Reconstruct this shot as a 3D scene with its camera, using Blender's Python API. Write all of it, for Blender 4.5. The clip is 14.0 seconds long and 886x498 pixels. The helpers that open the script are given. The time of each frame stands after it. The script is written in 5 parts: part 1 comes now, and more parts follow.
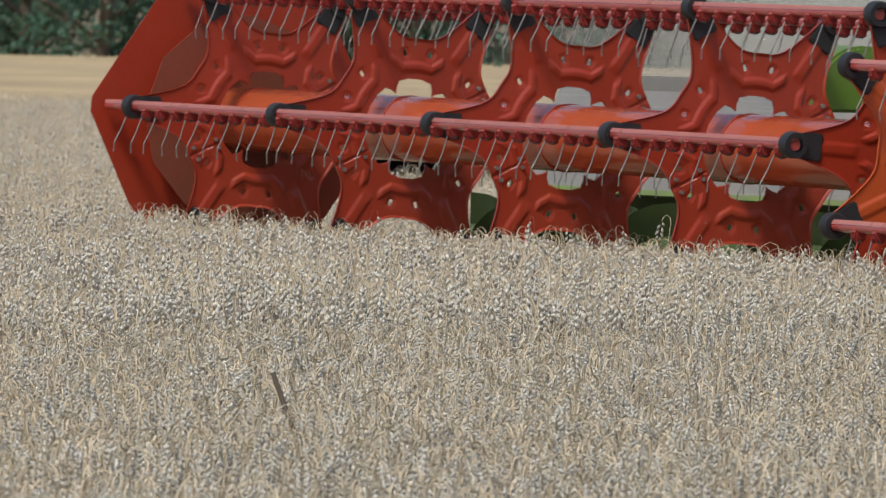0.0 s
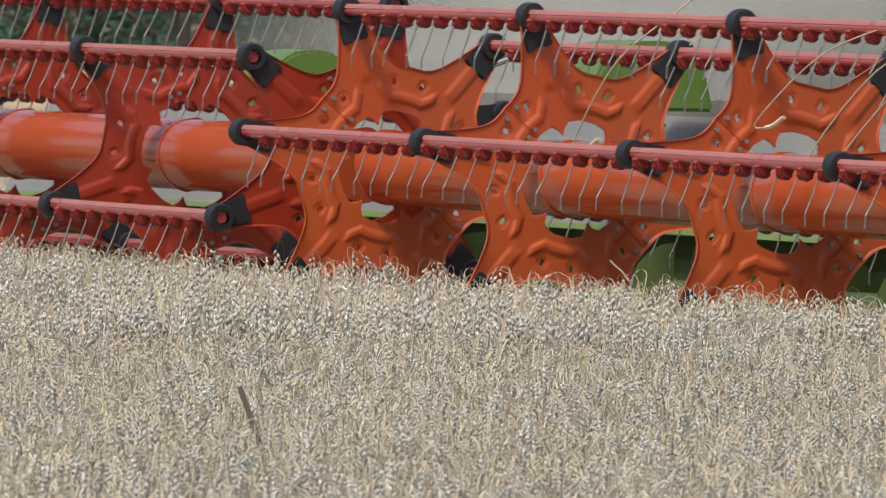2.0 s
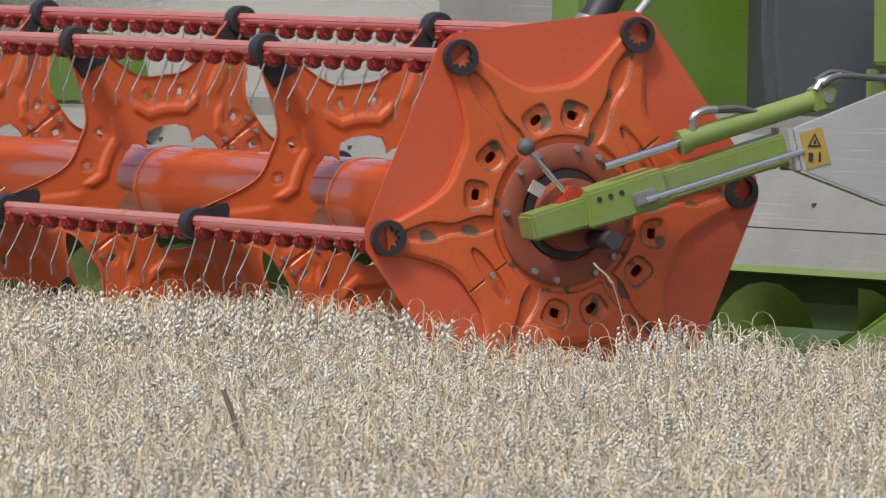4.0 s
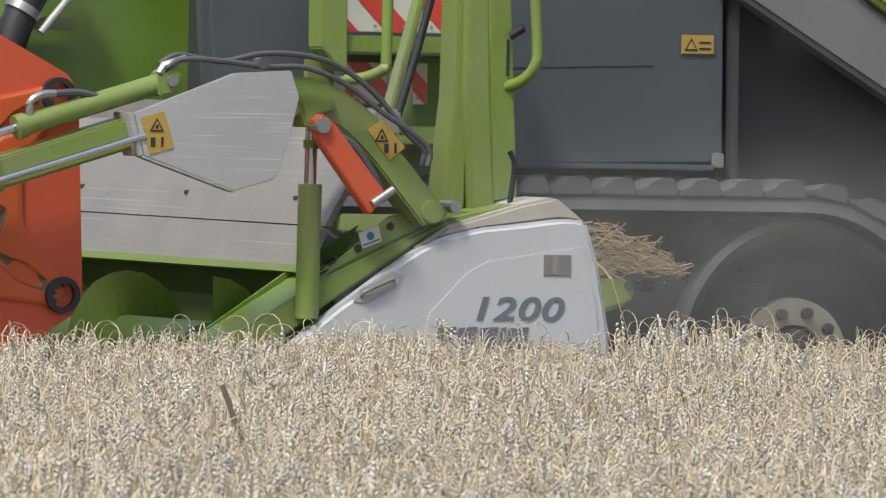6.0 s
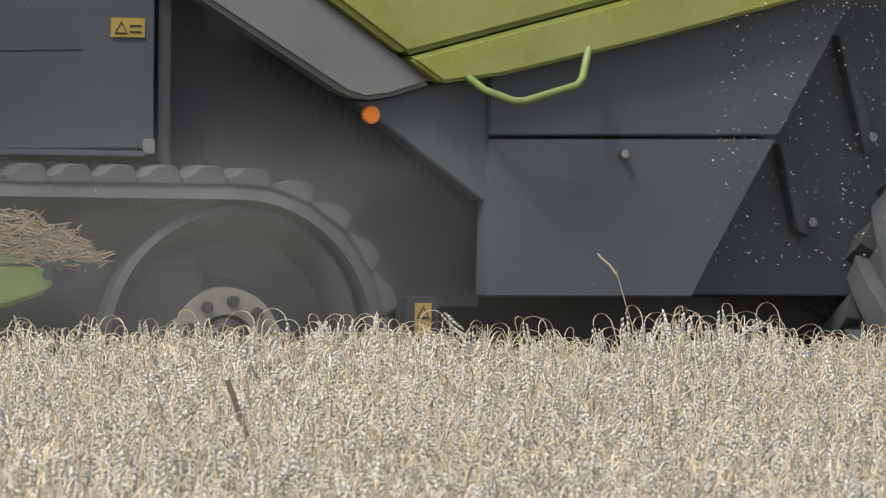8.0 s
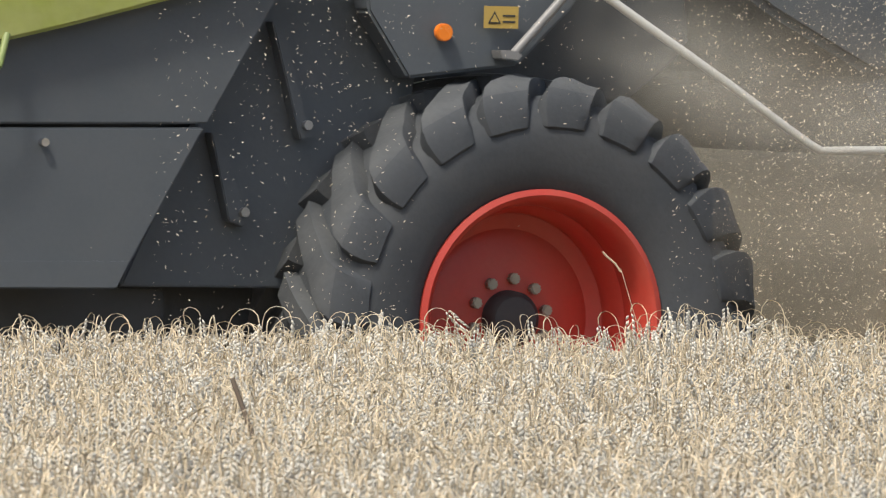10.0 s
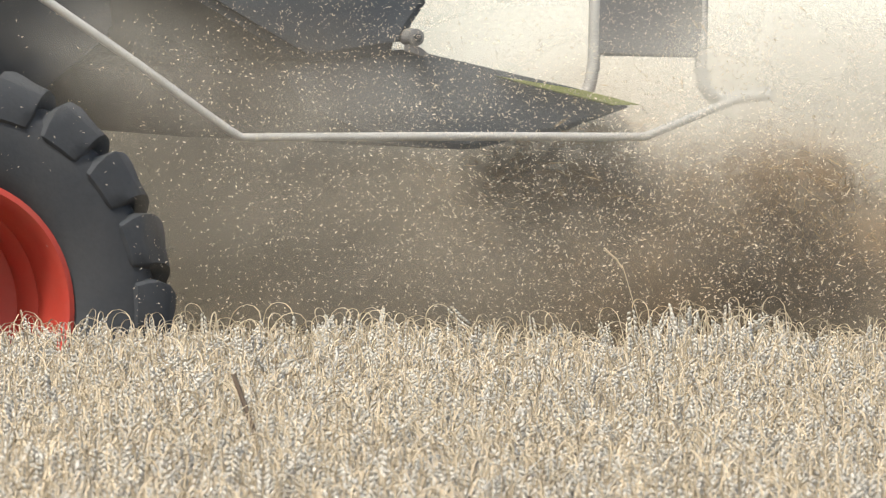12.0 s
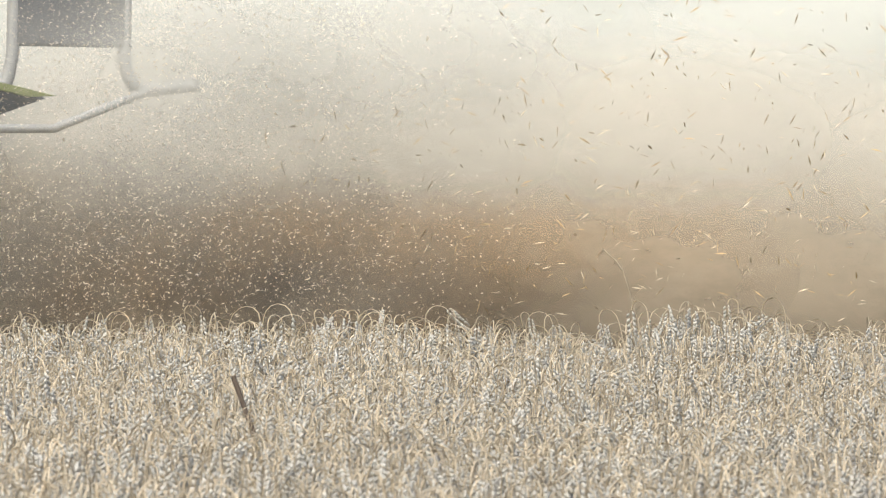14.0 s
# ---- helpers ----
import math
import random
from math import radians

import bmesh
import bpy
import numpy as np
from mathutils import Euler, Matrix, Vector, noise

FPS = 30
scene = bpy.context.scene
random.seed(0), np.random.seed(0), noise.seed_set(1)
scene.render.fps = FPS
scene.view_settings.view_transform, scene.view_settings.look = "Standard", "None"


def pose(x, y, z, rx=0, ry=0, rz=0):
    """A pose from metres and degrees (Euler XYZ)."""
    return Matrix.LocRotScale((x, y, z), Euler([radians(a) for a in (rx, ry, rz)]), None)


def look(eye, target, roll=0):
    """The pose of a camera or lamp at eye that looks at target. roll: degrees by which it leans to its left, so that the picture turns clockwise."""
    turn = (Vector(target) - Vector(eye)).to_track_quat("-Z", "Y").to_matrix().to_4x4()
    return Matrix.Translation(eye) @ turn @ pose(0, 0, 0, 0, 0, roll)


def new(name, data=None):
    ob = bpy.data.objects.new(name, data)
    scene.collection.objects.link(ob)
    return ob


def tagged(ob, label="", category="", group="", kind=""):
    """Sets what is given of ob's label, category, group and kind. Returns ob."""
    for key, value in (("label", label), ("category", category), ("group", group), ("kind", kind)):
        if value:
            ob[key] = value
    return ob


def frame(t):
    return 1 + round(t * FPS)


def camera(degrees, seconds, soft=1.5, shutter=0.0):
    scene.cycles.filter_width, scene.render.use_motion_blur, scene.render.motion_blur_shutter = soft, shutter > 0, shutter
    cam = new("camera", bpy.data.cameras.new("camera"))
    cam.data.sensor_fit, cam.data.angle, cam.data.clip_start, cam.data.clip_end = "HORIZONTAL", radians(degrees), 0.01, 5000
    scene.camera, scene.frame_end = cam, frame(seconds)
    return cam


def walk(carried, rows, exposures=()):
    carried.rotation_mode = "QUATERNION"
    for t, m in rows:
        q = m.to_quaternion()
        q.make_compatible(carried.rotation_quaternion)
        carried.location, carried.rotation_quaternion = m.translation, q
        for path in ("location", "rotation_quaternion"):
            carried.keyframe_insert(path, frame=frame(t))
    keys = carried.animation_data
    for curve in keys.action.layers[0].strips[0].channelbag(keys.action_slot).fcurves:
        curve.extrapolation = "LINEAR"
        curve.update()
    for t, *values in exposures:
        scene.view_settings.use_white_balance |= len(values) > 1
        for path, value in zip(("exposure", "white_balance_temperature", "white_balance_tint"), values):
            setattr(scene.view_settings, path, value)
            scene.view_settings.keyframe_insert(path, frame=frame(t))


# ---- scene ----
cam = camera(4.4410, 14.0, soft=1.15, shutter=0.08)
cam.data.dof.use_dof, cam.data.dof.focus_distance, cam.data.dof.aperture_fstop = True, 33.0, 30.0

# ---- camera: a long lens on a tripod, 1.78 m over the ground, panned a little ----
EYE, LEAN, FOCAL = (0.0, 0.0, 1.71), 1.22, 20217.0
TURNS = [(0.0, 92, -30), (0.5, 96, -33), (1.0, 74, -23), (1.5, 52, -10), (2.0, 34, -4), (3.2, 12, 0), (4.5, 2, 2), (5.0, 0, 0),
         (5.5, 3, -3), (6.0, 3, -6), (6.5, 5, -8), (7.0, 9, -11), (7.5, 11, -14), (8.0, 12, -15), (9.2, 18, -18), (10.5, 21, -21),
         (11.0, 21, -25), (11.5, 22, -23), (12.0, 23, -26), (12.5, 25, -23), (13.0, 23, -25), (13.5, 26, -24), (14.0, 22, -23)]


def aim(u, v):
    return pose(*EYE, 90 - math.degrees(math.atan((394 - v) / FOCAL)), 0, math.degrees(math.atan(u / FOCAL))) @ pose(0, 0, 0, 0, 0, LEAN)


walk(cam, [(t, aim(u, v)) for t, u, v in TURNS],
     exposures=[(0, -0.38, 6250, 8), (2.2, -0.16, 6250, 8), (5.0, 0.03, 6300, 8), (8.0, 0.06, 6350, 8), (10.5, 0.28, 6600, 8), (12.0, 0.28, 6600, 8), (14.0, 0.12, 6350, 8)])

# ---- daylight: hazy sun behind the camera's shoulder ----
SUN_UP, SUN_TURN = 56.0, 212.0
world = bpy.data.worlds.new("sky")
scene.world = world
world.use_nodes = True
wn = world.node_tree
sky = wn.nodes.new("ShaderNodeTexSky")
sky.sky_type, sky.sun_disc = "NISHITA", False
sky.sun_elevation, sky.sun_rotation = radians(SUN_UP), radians(SUN_TURN)
sky.dust_density, sky.air_density = 4.0, 1.0
wn.links.new(sky.outputs[0], wn.nodes["Background"].inputs[0])
wn.nodes["Background"].inputs[1].default_value = 0.15
sun = new("sun", bpy.data.lights.new("sun", "SUN"))
sun.data.energy, sun.data.angle, sun.data.color = 2.7, radians(9.0), (1.0, 0.95, 0.87)
sa = radians(SUN_TURN)
sun.matrix_world = look((60 * math.sin(sa) * math.cos(radians(SUN_UP)), 60 * math.cos(sa) * math.cos(radians(SUN_UP)), 60 * math.sin(radians(SUN_UP))), (0, 0, 0))

# ---- the machine's way ----
HEAD = 24.5                       # its long axis, turned from the picture's plane
CS, SN = math.cos(radians(HEAD)), math.sin(radians(HEAD))
START = (-0.612, 32.542)          # the reel's near end when it has gone 0 m
GONE_T = [0.0, 2.0, 4.5, 6.0, 8.0, 10.5, 13.0, 14.0]
GONE_D = [-5.195, -3.106, -0.517, 1.028, 3.11, 5.732, 8.375, 9.432]
GROUND = -0.07


def gone(t):
    return float(np.interp(t, GONE_T, GONE_D))


def machine_at(t):
    d = gone(t)
    return pose(START[0] - CS * d, START[1] - SN * d, 0, 0, 0, HEAD)


def to_world(x, y, d=0.0):
    """A place beside the machine (x back, y across, away from the camera) when it has gone d metres."""
    x = x - d
    return START[0] + x * CS - y * SN, START[1] + x * SN + y * CS


# ---- materials ----
def material(name, colour, rough=0.5, metal=0.0, spread=0.12, grain=60.0, stain=3.0, bump=0.15, dirt=0.0, dirt_colour=(0.36, 0.31, 0.23), coat=0.0, island=0.0):
    m = bpy.data.materials.new(name)
    m.use_nodes = True
    t = m.node_tree
    b = t.nodes["Principled BSDF"]
    co = t.nodes.new("ShaderNodeTexCoord")
    n1, n2 = t.nodes.new("ShaderNodeTexNoise"), t.nodes.new("ShaderNodeTexNoise")
    n1.inputs["Scale"].default_value, n2.inputs["Scale"].default_value = grain, stain
    n2.inputs["Detail"].default_value = 6
    for n in (n1, n2):
        t.links.new(co.outputs["Object"], n.inputs["Vector"])
    mixf = t.nodes.new("ShaderNodeMath")
    mixf.operation = "MULTIPLY_ADD"
    t.links.new(n1.outputs[0], mixf.inputs[0])
    mixf.inputs[1].default_value = 0.45
    t.links.new(n2.outputs[0], mixf.inputs[2])
    ramp = t.nodes.new("ShaderNodeMapRange")
    ramp.inputs[1].default_value, ramp.inputs[2].default_value = 0.35, 1.1
    ramp.inputs[3].default_value, ramp.inputs[4].default_value = 1 - spread, 1 + spread
    t.links.new(mixf.outputs[0], ramp.inputs[0])
    val = t.nodes.new("ShaderNodeHueSaturation")
    val.inputs["Color"].default_value = (*colour, 1)
    t.links.new(ramp.outputs[0], val.inputs["Value"])
    out = val.outputs[0]
    info = t.nodes.new("ShaderNodeNewGeometry" if island else "ShaderNodeObjectInfo")
    r2 = t.nodes.new("ShaderNodeMapRange")
    r2.inputs[3].default_value, r2.inputs[4].default_value = 1 - (island or 0.04), 1 + (island or 0.04)
    t.links.new(info.outputs["Random Per Island" if island else "Random"], r2.inputs[0])
    v2 = t.nodes.new("ShaderNodeHueSaturation")
    t.links.new(out, v2.inputs["Color"])
    t.links.new(r2.outputs[0], v2.inputs["Value"])
    out = v2.outputs[0]
    if dirt:
        n3 = t.nodes.new("ShaderNodeTexNoise")
        n3.inputs["Scale"].default_value, n3.inputs["Detail"].default_value, n3.inputs["Roughness"].default_value = 2.2, 9, 0.65
        t.links.new(co.outputs["Object"], n3.inputs["Vector"])
        r3 = t.nodes.new("ShaderNodeMapRange")
        r3.inputs[1].default_value, r3.inputs[2].default_value, r3.inputs[4].default_value = 0.38, 0.72, dirt
        t.links.new(n3.outputs[0], r3.inputs[0])
        mx = t.nodes.new("ShaderNodeMix")
        mx.data_type = "RGBA"
        t.links.new(r3.outputs[0], mx.inputs[0])
        t.links.new(out, mx.inputs[6])
        mx.inputs[7].default_value = (*dirt_colour, 1)
        out = mx.outputs[2]
    t.links.new(out, b.inputs["Base Color"])
    rr = t.nodes.new("ShaderNodeMapRange")
    rr.inputs[3].default_value, rr.inputs[4].default_value = max(0.05, rough - 0.12), min(1, rough + 0.12)
    t.links.new(n2.outputs[0], rr.inputs[0])
    t.links.new(rr.outputs[0], b.inputs["Roughness"])
    b.inputs["Metallic"].default_value = metal
    b.inputs["Coat Weight"].default_value = coat
    if bump:
        bu = t.nodes.new("ShaderNodeBump")
        bu.inputs["Strength"].default_value, bu.inputs["Distance"].default_value = bump, 0.004
        t.links.new(n1.outputs[0], bu.inputs["Height"])
        t.links.new(bu.outputs[0], b.inputs["Normal"])
    return m


# darker red puts the far reel's shade into its paint
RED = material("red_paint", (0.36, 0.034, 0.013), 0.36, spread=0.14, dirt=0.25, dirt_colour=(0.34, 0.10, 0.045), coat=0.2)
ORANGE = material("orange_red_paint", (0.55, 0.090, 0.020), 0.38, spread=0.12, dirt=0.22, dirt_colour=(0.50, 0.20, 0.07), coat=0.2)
GROOVE_DARK = material("grimy_orange_paint", (0.13, 0.072, 0.042), 0.7, spread=0.35, grain=40, dirt=0.6, dirt_colour=(0.13, 0.115, 0.09))
SHEET = material("orange_sheet", (0.55, 0.085, 0.032), 0.5, spread=0.07, dirt=0.12, dirt_colour=(0.5, 0.25, 0.15), bump=0.03)
BAR = material("tine_bar_paint", (0.42, 0.055, 0.048), 0.2, spread=0.08, dirt=0.2, dirt_colour=(0.50, 0.27, 0.24), coat=1.0, bump=0.0)
# lighter pink that paints the sky's reflection on the bars' tops
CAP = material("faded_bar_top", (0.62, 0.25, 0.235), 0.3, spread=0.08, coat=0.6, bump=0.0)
COIL = material("spring_paint", (0.27, 0.028, 0.022), 0.6, spread=0.15, bump=0.0)
TUBE = material("glossy_red_tube", (0.48, 0.084, 0.025), 0.22, spread=0.06, coat=0.5, bump=0.0, dirt=0.12, dirt_colour=(0.5, 0.25, 0.15))
GREEN = material("green_paint", (0.18, 0.265, 0.045), 0.45, spread=0.2, dirt=0.75, dirt_colour=(0.22, 0.225, 0.13), coat=0.1)
GREEN_DEEP = material("deep_green_paint", (0.12, 0.215, 0.022), 0.4, spread=0.14, dirt=0.5, dirt_colour=(0.20, 0.24, 0.12))
# green darkened to carry the shade down in the auger trough
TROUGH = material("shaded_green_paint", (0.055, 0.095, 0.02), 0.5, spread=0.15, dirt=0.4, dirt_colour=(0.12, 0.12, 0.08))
GREEN_BODY = material("dusty_green_paint", (0.25, 0.29, 0.05), 0.6, spread=0.22, grain=28, dirt=0.75, dirt_colour=(0.33, 0.33, 0.16))
DARK = material("dark_grey_panel", (0.074, 0.085, 0.096), 0.55, spread=0.1, dirt=0.35, dirt_colour=(0.115, 0.122, 0.127), bump=0.05)
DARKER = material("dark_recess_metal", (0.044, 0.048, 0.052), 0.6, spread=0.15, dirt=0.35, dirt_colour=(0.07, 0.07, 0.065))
SILVER = material("grey_painted_panel", (0.19, 0.19, 0.19), 0.45, spread=0.08, dirt=0.45, dirt_colour=(0.27, 0.26, 0.23), bump=0.04)
ALU = material("scratched_aluminium", (0.41, 0.415, 0.415), 0.45, 0.1, spread=0.12, grain=25, dirt=0.4, dirt_colour=(0.40, 0.37, 0.32))
WALLGREY = material("worn_grey_sheet", (0.235, 0.232, 0.215), 0.55, 0.1, spread=0.12, dirt=0.5, dirt_colour=(0.38, 0.34, 0.28))
WHITE = material("dusty_white_plastic", (0.53, 0.56, 0.59), 0.45, spread=0.06, dirt=0.45, dirt_colour=(0.48, 0.45, 0.39), bump=0.03)
DUSTYWHITE = material("brown_dusted_plastic", (0.46, 0.44, 0.39), 0.7, spread=0.12, dirt=0.7, dirt_colour=(0.36, 0.31, 0.24))
CHROME = material("chrome", (0.65, 0.66, 0.68), 0.2, 1.0, spread=0.05, bump=0)
STEEL = material("zinc_steel", (0.35, 0.35, 0.34), 0.4, 0.7, spread=0.15)
TINE = material("tine_steel", (0.20, 0.19, 0.18), 0.45, 0.5, spread=0.2)
DULLRED = material("dull_red_iron", (0.27, 0.060, 0.032), 0.6, spread=0.2, dirt=0.5, dirt_colour=(0.16, 0.085, 0.05))
BLACK = material("black_plastic", (0.018, 0.019, 0.022), 0.5, spread=0.2, dirt=0.3, dirt_colour=(0.06, 0.058, 0.055))
RUBBER = material("tyre_rubber", (0.044, 0.050, 0.057), 0.8, spread=0.25, dirt=0.6, dirt_colour=(0.085, 0.086, 0.086), bump=0.3)
LUGTOP = material("dusty_rubber", (0.058, 0.064, 0.070), 0.85, spread=0.25, dirt=0.6, dirt_colour=(0.14, 0.14, 0.137), bump=0.3)
RIM = material("red_rim_paint", (0.47, 0.042, 0.028), 0.42, spread=0.14, dirt=0.5, dirt_colour=(0.36, 0.12, 0.08))
HUBC = material("cast_hub", (0.05, 0.048, 0.05), 0.6, 0.2, spread=0.2)
NUT = material("dusty_nut", (0.33, 0.31, 0.25), 0.5, 0.4, spread=0.2)
YELLOW = material("yellow_sticker", (0.42, 0.28, 0.05), 0.6, spread=0.15, dirt=0.6, dirt_colour=(0.33, 0.27, 0.13))
INK = material("black_print", (0.03, 0.03, 0.03), 0.6, spread=0.1)
LETTER = material("slate_lettering", (0.15, 0.17, 0.20), 0.5, spread=0.08)
AMBER = material("amber_reflector", (0.75, 0.20, 0.02), 0.25, spread=0.05)
SIGNRED = material("reflective_red", (0.55, 0.04, 0.03), 0.4, spread=0.1, dirt=0.25)
SIGNWHITE = material("reflective_white", (0.60, 0.58, 0.53), 0.4, spread=0.1, dirt=0.35)
BLUEINK = material("blue_print", (0.02, 0.22, 0.30), 0.5, spread=0.05)
RAIL = material("light_grey_tube", (0.50, 0.50, 0.47), 0.5, spread=0.08, dirt=0.3)
HOSE = material("rubber_hose", (0.085, 0.088, 0.09), 0.6, spread=0.2)
EAR = material("wheat_ear", (0.575, 0.545, 0.47), 0.5, spread=0.12, grain=200, bump=0, island=0.22)
HEAP = material("old_straw", (0.30, 0.23, 0.145), 0.8, spread=0.15, bump=0, island=0.3)
STRAW = material("wheat_straw", (0.60, 0.50, 0.345), 0.6, spread=0.12, grain=200, bump=0, island=0.3)
CHAFF = material("chaff", (0.62, 0.54, 0.42), 0.8, spread=0.1, bump=0, island=0.3)
CUTSTRAW = material("chopped_straw", (0.44, 0.32, 0.165), 0.8, spread=0.1, bump=0, island=0.3)
SOIL = material("stubble_soil", (0.20, 0.15, 0.09), 0.95, spread=0.35, grain=30, stain=2)
CANOPY = material("far_wheat", (0.43, 0.325, 0.18), 0.9, spread=0.4, grain=3.0, stain=0.25, bump=0)
LEAF = material("hedge_leaf", (0.045, 0.105, 0.062), 0.6, spread=0.3, grain=3, bump=0, island=0.3)
BARK = material("bark", (0.09, 0.07, 0.05), 0.9, spread=0.3)
WEED = material("dark_weed", (0.15, 0.115, 0.085), 0.9, spread=0.2)



def streaks(m, strength=0.35):
    """Long fine scratches over a material's colour."""
    t = m.node_tree
    b = t.nodes["Principled BSDF"]
    old = b.inputs["Base Color"].links[0].from_socket
    co, mp, n = t.nodes.new("ShaderNodeTexCoord"), t.nodes.new("ShaderNodeMapping"), t.nodes.new("ShaderNodeTexNoise")
    mp.inputs["Rotation"].default_value = (0, radians(-14), 0)
    mp.inputs["Scale"].default_value = (3.0, 1.0, 170.0)
    n.inputs["Scale"].default_value, n.inputs["Detail"].default_value = 1.0, 3
    t.links.new(co.outputs["Object"], mp.inputs[0])
    t.links.new(mp.outputs[0], n.inputs["Vector"])
    r = t.nodes.new("ShaderNodeMapRange")
    r.inputs[1].default_value, r.inputs[2].default_value, r.inputs[4].default_value = 0.60, 0.72, strength
    t.links.new(n.outputs[0], r.inputs[0])
    mx = t.nodes.new("ShaderNodeMix")
    mx.data_type = "RGBA"
    t.links.new(r.outputs[0], mx.inputs[0])
    t.links.new(old, mx.inputs[6])
    mx.inputs[7].default_value = (0.72, 0.71, 0.68, 1)
    t.links.new(mx.outputs[2], b.inputs["Base Color"])


streaks(ALU, 0.6)
streaks(WALLGREY, 0.15)


def dust_material(name, colour, density, seed, even=0.0, core=0.0, swirl=2.1, low=0.30, high=0.66):
    m = bpy.data.materials.new(name)
    m.use_nodes = True
    t = m.node_tree
    t.nodes.clear()
    out = t.nodes.new("ShaderNodeOutputMaterial")
    co = t.nodes.new("ShaderNodeTexCoord")
    sep = t.nodes.new("ShaderNodeSeparateXYZ")
    t.links.new(co.outputs["Object"], sep.inputs[0])
    comb = t.nodes.new("ShaderNodeCombineXYZ")
    t.links.new(sep.outputs[0], comb.inputs[0])
    t.links.new(sep.outputs[2], comb.inputs[2])
    ln = t.nodes.new("ShaderNodeVectorMath")
    ln.operation = "LENGTH"
    t.links.new(comb.outputs[0], ln.inputs[0])
    fall = t.nodes.new("ShaderNodeMapRange")
    fall.interpolation_type = "SMOOTHERSTEP"
    fall.inputs[1].default_value, fall.inputs[2].default_value = core, 0.99
    fall.inputs[3].default_value, fall.inputs[4].default_value = 1.0, 0.0
    t.links.new(ln.outputs["Value"], fall.inputs[0])
    n = t.nodes.new("ShaderNodeTexNoise")
    n.noise_dimensions = "4D"
    n.inputs["W"].default_value = seed
    n.inputs["Scale"].default_value, n.inputs["Detail"].default_value, n.inputs["Roughness"].default_value = swirl, 6, 0.64
    t.links.new(co.outputs["Object"], n.inputs["Vector"])
    nr = t.nodes.new("ShaderNodeMapRange")
    nr.inputs[1].default_value, nr.inputs[2].default_value, nr.inputs[3].default_value = low, high, even
    t.links.new(n.outputs[0], nr.inputs[0])
    mul = t.nodes.new("ShaderNodeMath")
    mul.operation = "MULTIPLY"
    t.links.new(fall.outputs[0], mul.inputs[0])
    t.links.new(nr.outputs[0], mul.inputs[1])
    mul2 = t.nodes.new("ShaderNodeMath")
    mul2.operation = "MULTIPLY"
    t.links.new(mul.outputs[0], mul2.inputs[0])
    mul2.inputs[1].default_value = density
    dif, tl, add = t.nodes.new("ShaderNodeBsdfDiffuse"), t.nodes.new("ShaderNodeBsdfTranslucent"), t.nodes.new("ShaderNodeMixShader")
    dif.inputs[0].default_value = tl.inputs[0].default_value = (*colour, 1)
    add.inputs[0].default_value = 0.12
    even_way = t.nodes.new("ShaderNodeCombineXYZ")
    for k, v in enumerate((-0.30, -0.50, 0.81)):
        even_way.inputs[k].default_value = v
    t.links.new(even_way.outputs[0], dif.inputs["Normal"])
    t.links.new(dif.outputs[0], add.inputs[1])
    t.links.new(tl.outputs[0], add.inputs[2])
    tr, mix = t.nodes.new("ShaderNodeBsdfTransparent"), t.nodes.new("ShaderNodeMixShader")
    t.links.new(mul2.outputs[0], mix.inputs[0])
    t.links.new(tr.outputs[0], mix.inputs[1])
    t.links.new(add.outputs[0], mix.inputs[2])
    t.links.new(mix.outputs[0], out.inputs[0])
    return m


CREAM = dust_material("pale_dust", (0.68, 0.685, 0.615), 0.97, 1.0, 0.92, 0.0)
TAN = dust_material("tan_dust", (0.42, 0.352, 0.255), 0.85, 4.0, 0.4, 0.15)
# DUSK and SMOKE have the shade under the hood put into their colour
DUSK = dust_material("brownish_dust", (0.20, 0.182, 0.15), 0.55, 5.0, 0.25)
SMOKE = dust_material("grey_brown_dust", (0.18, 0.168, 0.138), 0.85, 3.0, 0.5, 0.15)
HAZE = dust_material("thin_dust", (0.40, 0.405, 0.385), 0.16, 7.0, 0.2)
VEIL = dust_material("bright_veil", (0.50, 0.49, 0.44), 0.20, 6.0, 0.15)
FOG = dust_material("grey_dust", (0.35, 0.345, 0.315), 0.85, 8.0, 0.6)
BROWN = dust_material("brown_dust", (0.185, 0.127, 0.072), 0.92, 9.0, 0.06, 0.12, 2.8, 0.40, 0.58)
TAWNY = dust_material("tawny_dust", (0.38, 0.275, 0.165), 0.72, 12.0, 0.1, 0.05, 2.4, 0.36, 0.64)
BUFF = dust_material("buff_dust", (0.60, 0.562, 0.472), 0.92, 14.0, 0.72, 0.15, 2.2, 0.32, 0.64)
MILK = dust_material("milky_dust", (0.64, 0.63, 0.56), 0.48, 15.0, 0.6)


# ---- builders ----
def part(name, bm, mat, parent=None, label="", smooth=False, at=None, recalc=True):
    if recalc:
        bmesh.ops.recalc_face_normals(bm, faces=bm.faces)
    me = bpy.data.meshes.new(name)
    bm.to_mesh(me)
    bm.free()
    for m in (mat if isinstance(mat, (list, tuple)) else (mat,)):
        me.materials.append(m)
    if smooth:
        for poly in me.polygons:
            poly.use_smooth = True
        me.set_sharp_from_angle(angle=radians(40))
    ob = new(name, me)
    ob.parent = parent
    if at is not None:
        ob.matrix_basis = at
    return tagged(ob, label) if label else ob


def share(ob, parent, at):
    """Another object on ob's mesh."""
    o = new(ob.name.split(".")[0], ob.data)
    o.parent = parent
    o.matrix_basis = at
    return o


